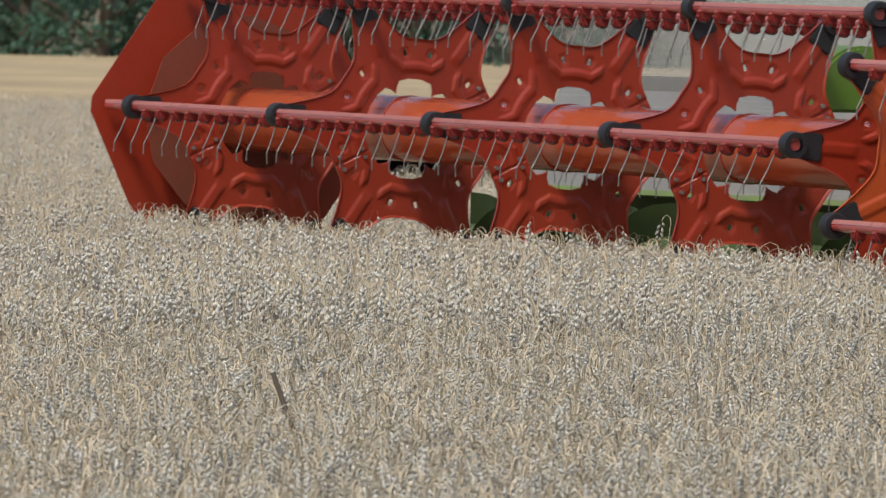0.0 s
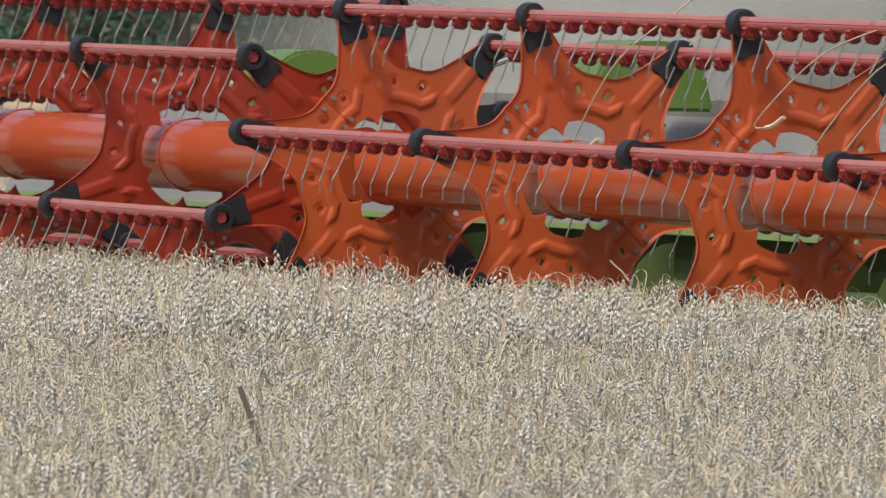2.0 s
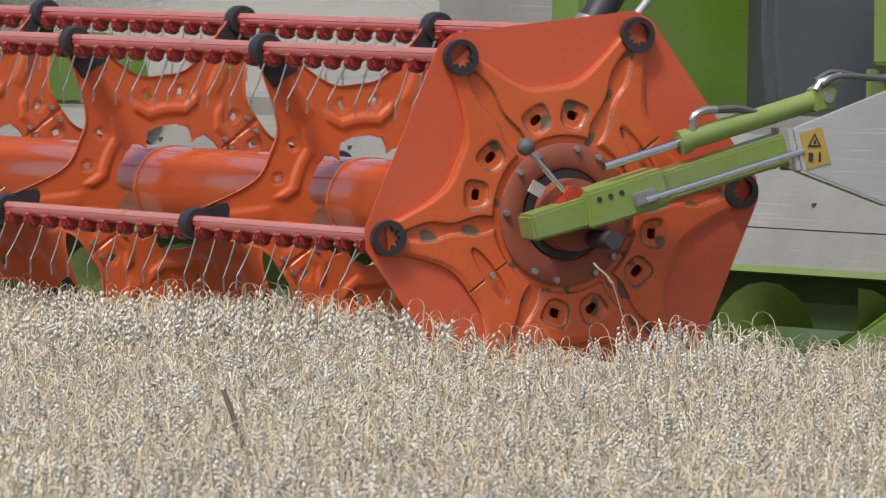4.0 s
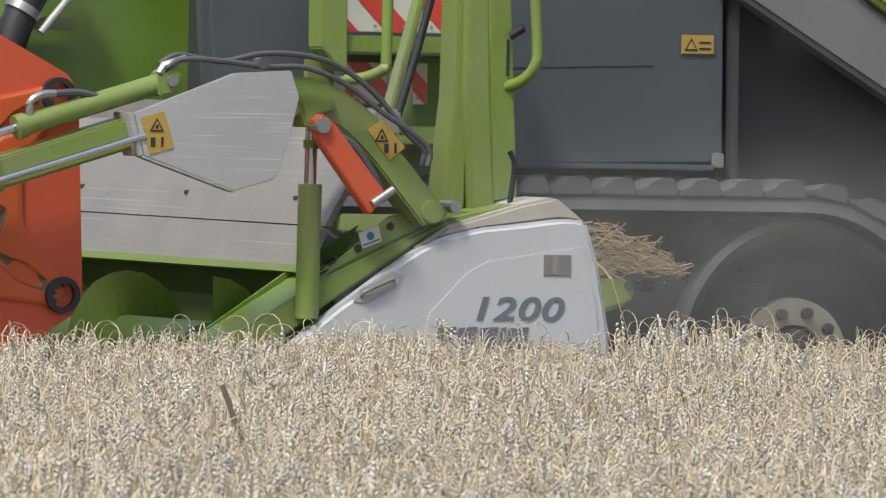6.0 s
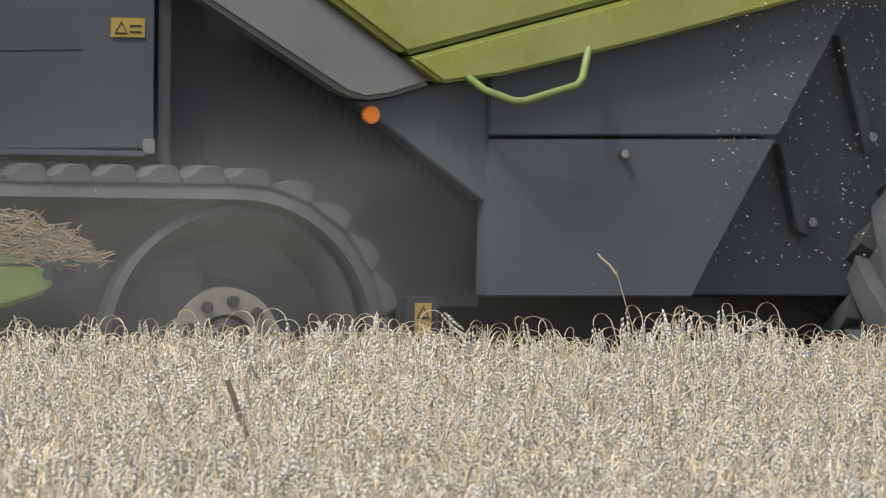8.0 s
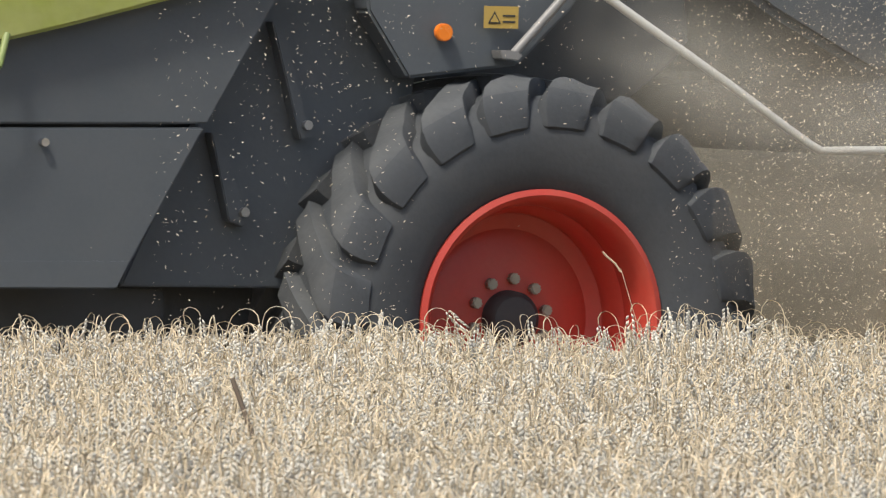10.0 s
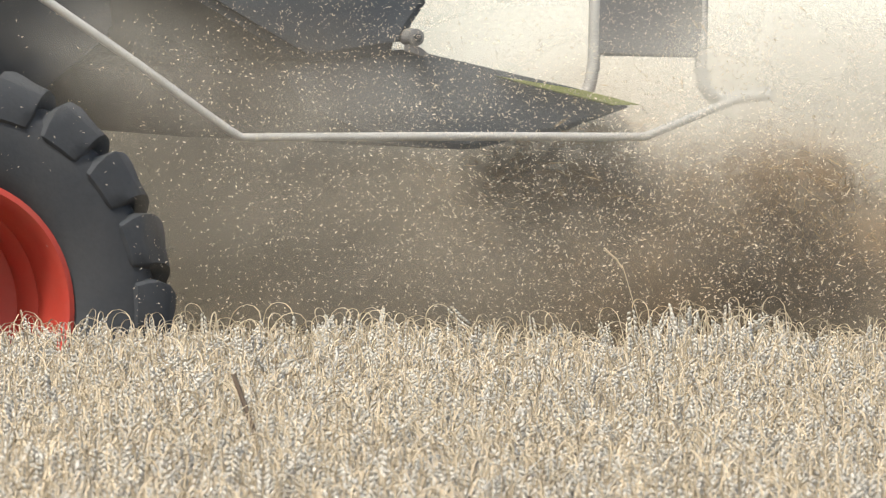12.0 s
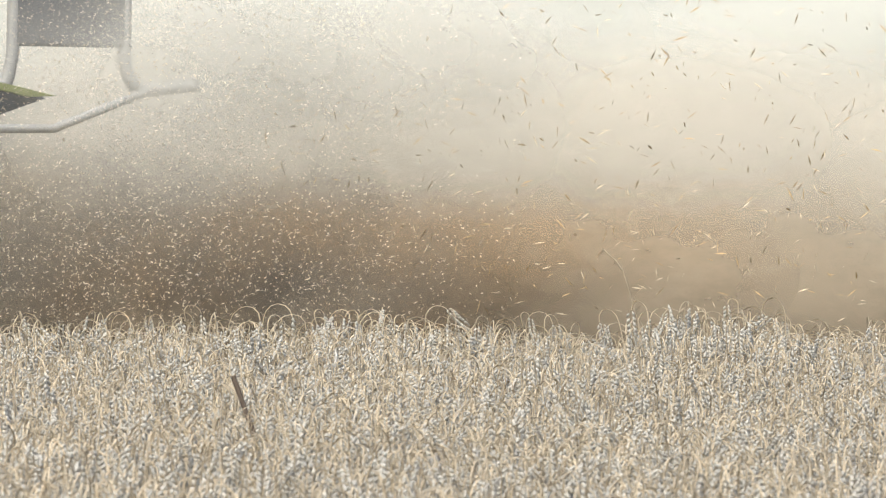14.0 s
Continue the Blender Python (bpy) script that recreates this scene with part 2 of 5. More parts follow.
def prism(points, y0, y1, bevel=0.0, bm=None):
    """A plate: an outline in the x-z plane, between y0 and y1."""
    bm2 = bmesh.new()
    vs = [bm2.verts.new((x, y0, z)) for x, z in points]
    f = bm2.faces.new(vs)
    r = bmesh.ops.extrude_face_region(bm2, geom=[f])
    bmesh.ops.translate(bm2, vec=(0, y1 - y0, 0), verts=[v for v in r["geom"] if isinstance(v, bmesh.types.BMVert)])
    if bevel:
        bmesh.ops.bevel(bm2, geom=list(bm2.edges), offset=bevel, segments=2, affect="EDGES", clamp_overlap=True)
    return merge(bm, bm2)


def merge(bm, other, m=None):
    if m is not None:
        bmesh.ops.transform(other, matrix=m, verts=other.verts)
    if bm is None:
        return other
    me = bpy.data.meshes.new("tmp")
    other.to_mesh(me)
    other.free()
    bm.from_mesh(me)
    bpy.data.meshes.remove(me)
    return bm


def box(x0, x1, y0, y1, z0, z1, bevel=0.004, bm=None):
    return prism([(x0, z0), (x1, z0), (x1, z1), (x0, z1)], y0, y1, bevel, bm)


def rod(points, r, bm=None, sides=10, cap=True):
    """A round tube along a line of points."""
    bm2 = bmesh.new()
    pts = [Vector(p) for p in points]
    rings = []
    up = Vector((0.03, 0.2, 0.97)).normalized()
    for i, p in enumerate(pts):
        d = ((pts[min(i + 1, len(pts) - 1)] - pts[max(i - 1, 0)])).normalized()
        a = d.cross(up)
        if a.length < 0.1:
            a = d.cross(Vector((1, 0, 0)))
        a.normalize()
        b = d.cross(a)
        rings.append([bm2.verts.new(p + (a * math.cos(2 * math.pi * k / sides) + b * math.sin(2 * math.pi * k / sides)) * r) for k in range(sides)])
    for q, w in zip(rings, rings[1:]):
        for k in range(sides):
            bm2.faces.new((q[k], q[(k + 1) % sides], w[(k + 1) % sides], w[k]))
    if cap:
        bm2.faces.new(rings[0])
        bm2.faces.new(rings[-1])
    return merge(bm, bm2)


def smooth_line(points, n=6):
    """A soft curve through the points."""
    out = []
    p = [Vector(q) for q in points]
    p = [p[0] * 2 - p[1]] + p + [p[-1] * 2 - p[-2]]
    for i in range(1, len(p) - 2):
        for k in range(n):
            t = k / n
            out.append(0.5 * ((2 * p[i]) + (p[i + 1] - p[i - 1]) * t + (2 * p[i - 1] - 5 * p[i] + 4 * p[i + 1] - p[i + 2]) * t * t + (3 * p[i] - p[i - 1] - 3 * p[i + 1] + p[i + 2]) * t ** 3))
    return out + [p[-2]]


def disc(x, z, r, y0, y1, bm=None, sides=24, bevel=0.0):
    return prism([(x + r * math.cos(2 * math.pi * k / sides), z + r * math.sin(2 * math.pi * k / sides)) for k in range(sides)], y0, y1, bevel, bm)


def lathe(profile, sides=48, bm=None):
    """Turns (radius, y) pairs round the y axis."""
    bm2 = bmesh.new()
    rings = [[bm2.verts.new((r * math.cos(2 * math.pi * k / sides), y, r * math.sin(2 * math.pi * k / sides))) for k in range(sides)] for r, y in profile]
    for q, w in zip(rings, rings[1:]):
        for k in range(sides):
            bm2.faces.new((q[k], q[(k + 1) % sides], w[(k + 1) % sides], w[k]))
    return merge(bm, bm2)


def holed(outline, holes, y0, y1):
    """A plate with openings."""
    bm = bmesh.new()
    edges = []
    for loop in (outline, *holes):
        vs = [bm.verts.new((x, y0, z)) for x, z in loop]
        edges += [bm.edges.new((a, b)) for a, b in zip(vs, vs[1:] + vs[:1])]
    r = bmesh.ops.triangle_fill(bm, use_beauty=True, use_dissolve=False, edges=edges)
    faces = [f for f in r["geom"] if isinstance(f, bmesh.types.BMFace)]
    e = bmesh.ops.extrude_face_region(bm, geom=faces)
    bmesh.ops.translate(bm, vec=(0, y1 - y0, 0), verts=[v for v in e["geom"] if isinstance(v, bmesh.types.BMVert)])
    return bm


# ---- ground and far field ----
def sheet(name, x0, x1, y0, y1, z, mat, label, category, nx=20, ny=20, rough=0.0):
    bm = bmesh.new()
    g = [[bm.verts.new((x0 + (x1 - x0) * i / nx, y0 + (y1 - y0) * j / ny, z + rough * (noise.noise((i * 0.7, j * 0.7, 3)))))
          for i in range(nx + 1)] for j in range(ny + 1)]
    for j in range(ny):
        for i in range(nx):
            bm.faces.new((g[j][i], g[j][i + 1], g[j + 1][i + 1], g[j + 1][i]))
    return tagged(part(name, bm, mat, None), label, category, kind="structure")


sheet("ground", -1500, 1500, -200, 3000, GROUND, SOIL, "bare brown soil with stubble under the crop", "ground")
sheet("backdrop", -160, 160, 104, 226, 0.70, CANOPY, "ripe yellow wheat field in the distance", "field", 60, 60, 0.05)


# ---- the combine harvester ----
combine = tagged(new("combine_harvester"), "green and dark grey combine harvester with a wide orange-red reel header", "harvester")
RX, RZ, RR = 0.0, 1.178, 0.564
LIFT = 0.0060                       # the header leans up a little towards its far end


def reel_z(y):
    return RZ + LIFT * y


def polar(r, deg):
    a = radians(deg)
    return (-r * math.sin(a), r * math.cos(a))


def rounded_hole(r, deg, w, h, turn=0):
    cx, cz = polar(r, deg)
    a = radians(-deg - turn)
    out = []
    for k in range(12):
        q = 2 * math.pi * k / 12
        x = w * math.copysign(abs(math.cos(q)) ** 0.6, math.cos(q))
        z = h * math.copysign(abs(math.sin(q)) ** 0.6, math.sin(q))
        out.append((cx + x * math.cos(a) - z * math.sin(a), cz + x * math.sin(a) + z * math.cos(a)))
    return out


def arc_hole(r0, r1, a0, a1, n=10):
    return [polar(r0, a0 + (a1 - a0) * i / n) for i in range(n + 1)] + [polar(r1, a1 + (a0 - a1) * i / n) for i in range(n + 1)]


def soft(e0, e1, x):
    t = np.clip((x - e0) / (e1 - e0), 0, 1)
    return t * t * (3 - 2 * t)


def spider(big=False, fine=True):
    """A pressed plate with six arms: flat with soft crests round the holes; on the closed end with sunk channels along the arms and sunk pockets round the holes."""
    NP, NR = (840, 96) if big and fine else (420, 46)
    valley = 0.375 if big else 0.352
    phi = np.arange(NP) * 360.0 / NP
    loc = (phi + 30) % 60 - 30                      # degrees from the nearest arm
    off = np.abs(loc)
    tip = math.degrees(0.042 / 0.55)
    edge = np.where(off < tip, 0.565, valley + (0.55 - valley) * (np.clip((30 - off) / (30 - tip), 0, 1)) ** (3.2 if big else 3.4))
    grid = np.linspace(0, 1, NR + 1)
    r0 = 0.0 if big else 0.125
    R = r0 + (edge[None, :] - r0) * grid[:, None]
    G = np.repeat(grid[:, None], NP, 1)
    P = np.repeat(phi[None, :], NR + 1, 0)
    X, Z = -R * np.sin(np.radians(P)), R * np.cos(np.radians(P))
    L = np.repeat(loc[None, :], NR + 1, 0)
    across = np.abs(R * np.radians(L))               # metres from the arm's middle line
    gap = np.abs(R * np.radians(30 - np.abs(L)))     # metres from the middle line between two arms
    cut, dark_faces = np.zeros_like(R, bool), np.zeros_like(R, bool)
    if big:
        chan = soft(0.026, 0.016, across + 0.006 * np.sin(R * 40)) * soft(0.20, 0.215, R) * soft(0.515, 0.49, R)
        ring = soft(0.232, 0.222, R)
        sunk = np.maximum(chan, ring)
        shape = 0.008 - 0.005 * soft(0.95, 1.0, G)
        wide, high, bore_w, bore_h, at_r, at_a = 0.040, 0.038, 0.019, 0.013, 0.286, 11.8
    else:
        sunk = np.zeros_like(R)
        crest = np.abs(R - (0.243 + 0.9 * np.maximum(0, gap - 0.062)))
        shape = 0.004 + 0.008 * soft(0.024, 0.006, crest) * soft(0.125, 0.10, gap) * soft(0.33, 0.30, R)
        shape += 0.006 * soft(0.030, 0.012, across) * soft(0.30, 0.34, R) * soft(0.53, 0.48, R)
        shape += 0.006 * soft(0.955, 0.99, G)
        wide, high, bore_w, bore_h, at_r, at_a = 0.019, 0.022, 0.009, 0.013, 0.298, 10.5
    for k in range(6):
        plain = big and k % 3 == 1
        for s in (-1, 1):
            if plain:
                cx, cz = polar(0.292, 60 * k + 30)
                g = radians(60 * k + 30)
            else:
                cx, cz = polar(at_r, 60 * k + 30 + s * at_a)
                g = radians(60 * k + 30 + s * at_a) + s * 0.25
            u = (X - cx) * math.cos(g) + (Z - cz) * math.sin(g)
            v = -(X - cx) * math.sin(g) + (Z - cz) * math.cos(g)
            if plain:
                lens = ((np.abs(u) / 0.092) ** 2 + (np.abs(v) / 0.020) ** 2) ** 0.5
                sunk = np.maximum(sunk, 0.80 * soft(1.12, 0.94, lens))
                sunk = np.maximum(sunk, 0.6 * soft(0.003, 0.0015, np.abs(u)) * soft(0.22, 0.225, R))
                continue
            q = ((np.abs(u) / (wide * np.clip(1 + 4 * v, 0.6, 1.4))) ** 3 + (np.abs(v) / high) ** 3) ** (1 / 3)
            sunk = np.maximum(sunk, (1.0 if big else 0.5) * soft(1.15, 0.80, q))
            h = ((np.abs(u) / bore_w) ** 3 + (np.abs(v) / bore_h) ** 3) ** (1 / 3)
            inside = h < 1
            cut |= inside
            grow = np.where(inside, 1 / np.maximum(h, 0.05), 1.0)
            X, Z = cx + (X - cx) * grow, cz + (Z - cz) * grow
    if not big:
        cut |= (gap < 0.072 + 0.01 * soft(0.20, 0.17, R)) & (R < 0.197) & (R > 0.1255)
        for k in (1, 4):                             # the seams where the plate's halves are bolted together
            d = np.abs((P - (60 * k + 30) + 180) % 360 - 180)
            shape -= 0.004 * (d < 0.9) * (R > 0.2)
    H = shape - (0.011 if big else 0.006) * sunk
    if big:
        # darker on the walls of channels and pockets, and in patches on their floors
        dark_faces = (sunk > 0.03) & (sunk < 0.72) | (sunk > 0.72) & (np.sin(P * 0.37) + np.sin(R * 47 + P * 0.13) > 1.2)
        dark_faces &= R > 0.205
    bm = bmesh.new()
    vs = [bm.verts.new(v) for v in np.stack([X, -H, Z], -1).reshape(-1, 3)]
    for i in range(1 if big else 0, NR):
        for j in range(NP):
            n = (j + 1) % NP
            if int(cut[i, j]) + int(cut[i + 1, j]) + int(cut[i, n]) + int(cut[i + 1, n]) > 2:
                continue
            f = bm.faces.new((vs[i * NP + j], vs[i * NP + n], vs[(i + 1) * NP + n], vs[(i + 1) * NP + j]))
            f.material_index = 1 if dark_faces[i, j] and dark_faces[i + 1, n] else 0
    for v in [v for v in bm.verts if not v.link_faces]:
        bm.verts.remove(v)
    rim = [e for e in bm.edges if e.is_boundary]
    r = bmesh.ops.extrude_edge_only(bm, edges=rim)
    bmesh.ops.translate(bm, vec=(0, 0.012, 0), verts=[v for v in r["geom"] if isinstance(v, bmesh.types.BMVert)])
    return bm


def reel(y0, y1, arms, end, near):
    length = y1 - y0
    bm = rod([(0, 0.0, 0), (0, length, 0)], 0.127, sides=40)
    body = part("reel_tube", bm, TUBE, combine, "round orange-red reel tube", smooth=True)
    proto = plate = None
    for y in arms:
        at = pose(0, y - y0, 0, 0, 0, 0)
        if proto is None:
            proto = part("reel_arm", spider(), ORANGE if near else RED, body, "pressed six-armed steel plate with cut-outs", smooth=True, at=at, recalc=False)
            clip = clip_mesh()
        else:
            share(proto, body, at)
        for k in (1, 4):                     # bolts along the seams
            for r in (0.225, 0.325):
                for d in (-4.5, 4.5):
                    x, z = polar(r, 60 * k + 30 + d)
                    m = pose(x, y - y0 - 0.010, z)
                    plate = part("bolt", disc(0, 0, 0.008, -0.006, 0.006, sides=8), STEEL, body, at=m) if plate is None else share(plate, body, m)
        for k in range(6):
            x, z = polar(RR - 0.055, 60 * k)
            m = pose(x, y - y0, z, 0, -60 * k, 0)
            if isinstance(clip, bmesh.types.BMesh):
                clip = part("bar_clip", clip, BLACK, body, "black plastic bearing clip", smooth=True, at=m)
            else:
                share(clip, body, m)
    # the closed end
    hexa = [polar(0.645, 60 * k) for k in range(6)]
    hp = []
    for i in range(6):                       # clipped corners
        a, b, c = Vector(hexa[i - 1]), Vector(hexa[i]), Vector(hexa[(i + 1) % 6])
        hp += [tuple(b + (a - b).normalized() * 0.035), tuple(b + (c - b).normalized() * 0.035)]
    s = -1 if near else 1
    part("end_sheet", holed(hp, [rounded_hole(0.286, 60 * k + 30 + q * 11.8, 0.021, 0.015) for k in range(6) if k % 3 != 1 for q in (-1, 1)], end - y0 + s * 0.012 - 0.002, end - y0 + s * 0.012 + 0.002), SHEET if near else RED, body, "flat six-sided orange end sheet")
    inner = [polar(0.42, 60 * k + 30 * q) for k in range(6) for q in (0, 1)]
    part("inner_end_sheet", prism(inner, end - y0 - s * 0.055, end - y0 - s * 0.050), DULLRED, body, "dark red inner sheet of the closed end")
    outer = spider(True, near)
    if not near:
        bmesh.ops.transform(outer, matrix=Matrix.Diagonal((1, -1, 1, 1)), verts=outer.verts)
    part("end_arm_plate", outer, (ORANGE if near else RED, GROOVE_DARK), body, "embossed six-armed end plate", smooth=True, recalc=False, at=pose(0, end - y0 + s * 0.022, 0))
    hub = lathe([(0.135, s * 0.020), (0.205, s * 0.022), (0.207, s * 0.030), (0.20, s * 0.034), (0.145, s * 0.036), (0.135, s * 0.030), (0.13, s * 0.010), (0.0, s * 0.010)], 48)
    part("end_hub", hub, DULLRED, body, "dull red bearing hub", smooth=True, at=pose(0, end - y0, 0))
    # added black ring that darkens the gap between hub and bearing cap
    part("bearing_seal", lathe([(0.095, s * 0.012), (0.095, s * 0.030), (0.128, s * 0.030), (0.132, s * 0.012)], 40), BLACK, body, "black ring added for the shaded gap round the bearing", smooth=True, at=pose(0, end - y0, 0))
    bolt = None
    for k in range(6):
        for r, d in ((0.192, 60 * k - 8), (0.292, 60 * k + 30) if k % 3 == 1 else (0.192, 60 * k + 14)):
            x, z = polar(r, d)
            m = pose(x, end - y0 + s * 0.04, z)
            if bolt is None:
                bolt = part("bolt", disc(0, 0, 0.010, -0.008, 0.008, sides=8, bevel=0.002), STEEL, body, at=m)
            else:
                share(bolt, body, m)
    ringp = None
    for k in range(6):                       # toothed black eyes at the corners
        x, z = polar(RR, 60 * k)
        m = pose(x, end - y0 + s * 0.033, z, 0, -60 * k, 0)
        if ringp is None:
            b2 = bmesh.new()
            n = 26
            ri = lambda i: 0.036 - (0.010 if (8 <= i <= 18 and i % 3 == 0) else 0) - (0.004 if 8 <= i <= 18 else 0)
            o1 = [(0.052 * math.sin(2 * math.pi * i / n), 0.052 * math.cos(2 * math.pi * i / n)) for i in range(n)]
            i1 = [(ri(i) * math.sin(2 * math.pi * i / n), ri(i) * math.cos(2 * math.pi * i / n)) for i in range(n)]
            b2.free()
            b2 = holed(o1, [i1], -0.012, 0.012)
            ringp = part("corner_eye", b2, BLACK, body, "black toothed plastic ring", at=m)
        else:
            share(ringp, body, m)
    body.matrix_basis = pose(RX, y0, reel_z(y0), math.degrees(LIFT), 0, 0)
    return body


def clip_mesh():
    """The clip that holds a tine bar on an arm: a band that wraps the arm's tip and a ring."""
    bm = prism([(-0.050, -0.055), (0.050, -0.055), (0.046, 0.03), (0.040, 0.075), (0.022, 0.098), (-0.022, 0.098), (-0.040, 0.075), (-0.046, 0.03)], -0.014, 0.014, 0.005)
    ring = lathe([(0.026, -0.03), (0.044, -0.03), (0.048, -0.02), (0.048, 0.02), (0.044, 0.03), (0.026, 0.03)], 20)
    return merge(bm, ring, pose(0, 0, 0.055))


def tine_mesh():
    coil = [(0.025 * math.cos(a), -0.016 + 0.032 * i / 18, -0.022 + 0.025 * math.sin(a)) for i, a in ((i, i * 2 * math.pi / 9) for i in range(19))]
    bm = rod(coil, 0.0065, sides=5)
    bm = rod([(0, -0.017, -0.022), (0, 0.017, -0.022)], 0.021, bm, sides=8)
    return rod([(-0.019, 0.014, -0.03), (-0.045, 0.015, -0.10), (-0.066, 0.015, -0.145), (-0.066, 0.015, -0.185)], 0.0030, bm, sides=5)


def tine_bars(y0, y1):
    bars, tine = [], None
    n = int((y1 - y0 - 0.1) / 0.148)
    for k in range(6):
        bm = rod([(0, 0, 0), (0, y1 - y0, 0)], 0.020, sides=14)
        bm = box(-0.020, 0.020, 0.0, y1 - y0, 0.004, 0.024, 0.005, bm)
        bar = part("tine_bar", bm, (BAR, CAP), combine, "dark red tine bar with a sky highlight painted on top and a row of coil springs", smooth=True)
        # upper faces get the painted highlight
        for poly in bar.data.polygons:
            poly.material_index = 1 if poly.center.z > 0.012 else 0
        for i in range(n):
            at = pose(0, 0.1 + 0.148 * i + random.uniform(-0.006, 0.006), 0, 0, random.uniform(-5, 5), random.uniform(-4, 4))
            if tine is None:
                tine = part("tine", tine_mesh(), (COIL, TINE), bar, "thin bent spring steel tine", at=at)
                for poly in tine.data.polygons:
                    poly.material_index = 1 if poly.center.z < -0.047 else 0
            else:
                share(tine, bar, at)
        bars.append(bar)
    return bars


NEAR_ARMS, FAR_ARMS = (1.37, 2.85, 4.45, 5.95), (6.19, 7.69, 9.27, 10.74, 12.19)
near_reel = reel(0.0, 5.97, NEAR_ARMS, 0.0, True)
far_reel = reel(6.17, 12.47, FAR_ARMS, 12.47, False)
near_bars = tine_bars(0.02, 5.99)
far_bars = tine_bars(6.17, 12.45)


# long straws that hang from the bars
def hanging_straws():
    r = random.Random(3)
    for bar, y, dx, dy, dz in ((1, 1.05, -0.16, 0.75, -0.42), (1, 1.35, -0.18, 0.60, -0.40), (1, 0.95, -0.10, 0.45, -0.38), (1, 3.35, -0.10, 0.50, -0.40), (1, 1.7, -0.12, 0.75, -0.30), (5, 1.0, -0.25, 0.5, -0.02), (4, 3.0, -0.08, 0.25, -0.28), (0, 4.4, -0.06, 0.2, -0.25)):
        a, b = Vector((0.02, y, 0.03)), Vector((dx, y + dy, dz))
        mid = (a + b) / 2 + Vector((-0.03, 0, 0.05))
        line = smooth_line([a - (mid - a) * 0.3, a, mid, b, b + Vector((0.02, -0.05, -0.02)), b + Vector((0.035, -0.12, 0.012))], 5)
        bm = rod(line[:-6], 0.0028, sides=5)
        bm = rod(line[-7:], 0.0075, bm, sides=6)
        part("hanging_straw", bm, STRAW, near_bars[bar], "long yellow straw with its ear caught on the bar", smooth=True)


hanging_straws()


# reel carrying arm at the near end
def reel_arm_beam():
    p = part
    p("reel_boom", prism([(-0.19, 1.176), (-0.17, 1.102), (0.02, 1.150), (0.68, 1.350), (0.655, 1.435), (0.02, 1.243)], -0.20, -0.10, 0.008), GREEN, combine, "green square-section reel arm")
    p("boom_sleeve", prism([(-0.02, 1.245), (-0.002, 1.138), (0.25, 1.212), (0.225, 1.320)], -0.215, -0.085, 0.008), GREEN, combine, "green sleeve with bolt holes")
    for x, z in ((0.02, 1.225), (0.055, 1.235), (0.09, 1.246)):
        p("sleeve_hole", disc(x, z, 0.008, -0.2175, -0.212, sides=10), INK, combine)
    p("slide_bracket", prism([(0.13, 1.205), (0.20, 1.226), (0.19, 1.262), (0.12, 1.24)], -0.235, -0.21, 0.004), STEEL, combine)
    p("guide_rod", rod([(0.16, -0.232, 1.225), (0.66, -0.232, 1.375)], 0.010), CHROME, combine, "thin bright guide rod", smooth=True)
    p("reel_motor", rod([(0.06, -0.05, 1.11), (0.06, -0.24, 1.11)], 0.027, sides=14), HUBC, combine, "", smooth=True)
    p("bearing_cap", rod([(0.0, -0.04, 1.178), (0.0, -0.10, 1.178)], 0.105, sides=30), DULLRED, combine, "red round bearing cap", smooth=True)
    p("lever", rod([(-0.04, -0.15, 1.225), (-0.185, -0.16, 1.365)], 0.0085), CHROME, combine, "steel lever with ball knob", smooth=True)
    bm = bmesh.new()
    bmesh.ops.create_icosphere(bm, subdivisions=2, radius=0.027, matrix=pose(-0.19, -0.16, 1.372))
    p("lever_knob", bm, HOSE, combine, smooth=True)
    p("lever_base", prism([(-0.09, 1.20), (-0.02, 1.19), (-0.0, 1.25), (-0.05, 1.265)], -0.17, -0.12, 0.006), RED, combine)
    p("hub_sticker", prism([(-0.155, 1.245), (-0.115, 1.225), (-0.098, 1.258), (-0.138, 1.278)], -0.1045, -0.1005), SIGNWHITE, combine)
    # upper ram
    p("ram_rod", rod([(0.06, -0.16, 1.318), (0.32, -0.16, 1.398)], 0.013), CHROME, combine, "chrome piston rod", smooth=True)
    p("ram_barrel", rod([(0.30, -0.16, 1.392), (0.74, -0.16, 1.524)], 0.030, sides=16), GREEN, combine, "green hydraulic ram", smooth=True)
    p("ram_gland", rod([(0.295, -0.16, 1.390), (0.325, -0.16, 1.399)], 0.036, sides=16), GREEN, combine, smooth=True)
    p("ram_eye", prism([(0.715, 1.485), (0.775, 1.495), (0.785, 1.555), (0.745, 1.568), (0.715, 1.55)], -0.20, -0.12, 0.006), GREEN, combine)
    p("ram_pin", disc(0.752, 1.53, 0.016, -0.21, -0.11, sides=14), STEEL, combine)
    p("ram_elbow", rod(smooth_line([(0.335, -0.17, 1.425), (0.335, -0.17, 1.465), (0.37, -0.17, 1.485), (0.41, -0.17, 1.488)], 4), 0.012, sides=8), STEEL, combine, smooth=True)
    p("ram_hose", rod(smooth_line([(0.40, -0.17, 1.488), (0.48, -0.17, 1.492), (0.55, -0.17, 1.478), (0.60, -0.17, 1.46)]), 0.011, sides=8), HOSE, combine, "grey rubber hydraulic hose", smooth=True)
    # angled guard plate
    g = [(0.622, 1.438), (0.93, 1.556), (1.105, 1.566), (1.132, 1.490), (1.100, 1.36), (1.062, 1.258), (0.935, 1.222), (0.655, 1.318)]
    p("guard_plate", prism(g, -0.235, -0.222, 0.003), ALU, combine, "scratched bare metal guard plate")
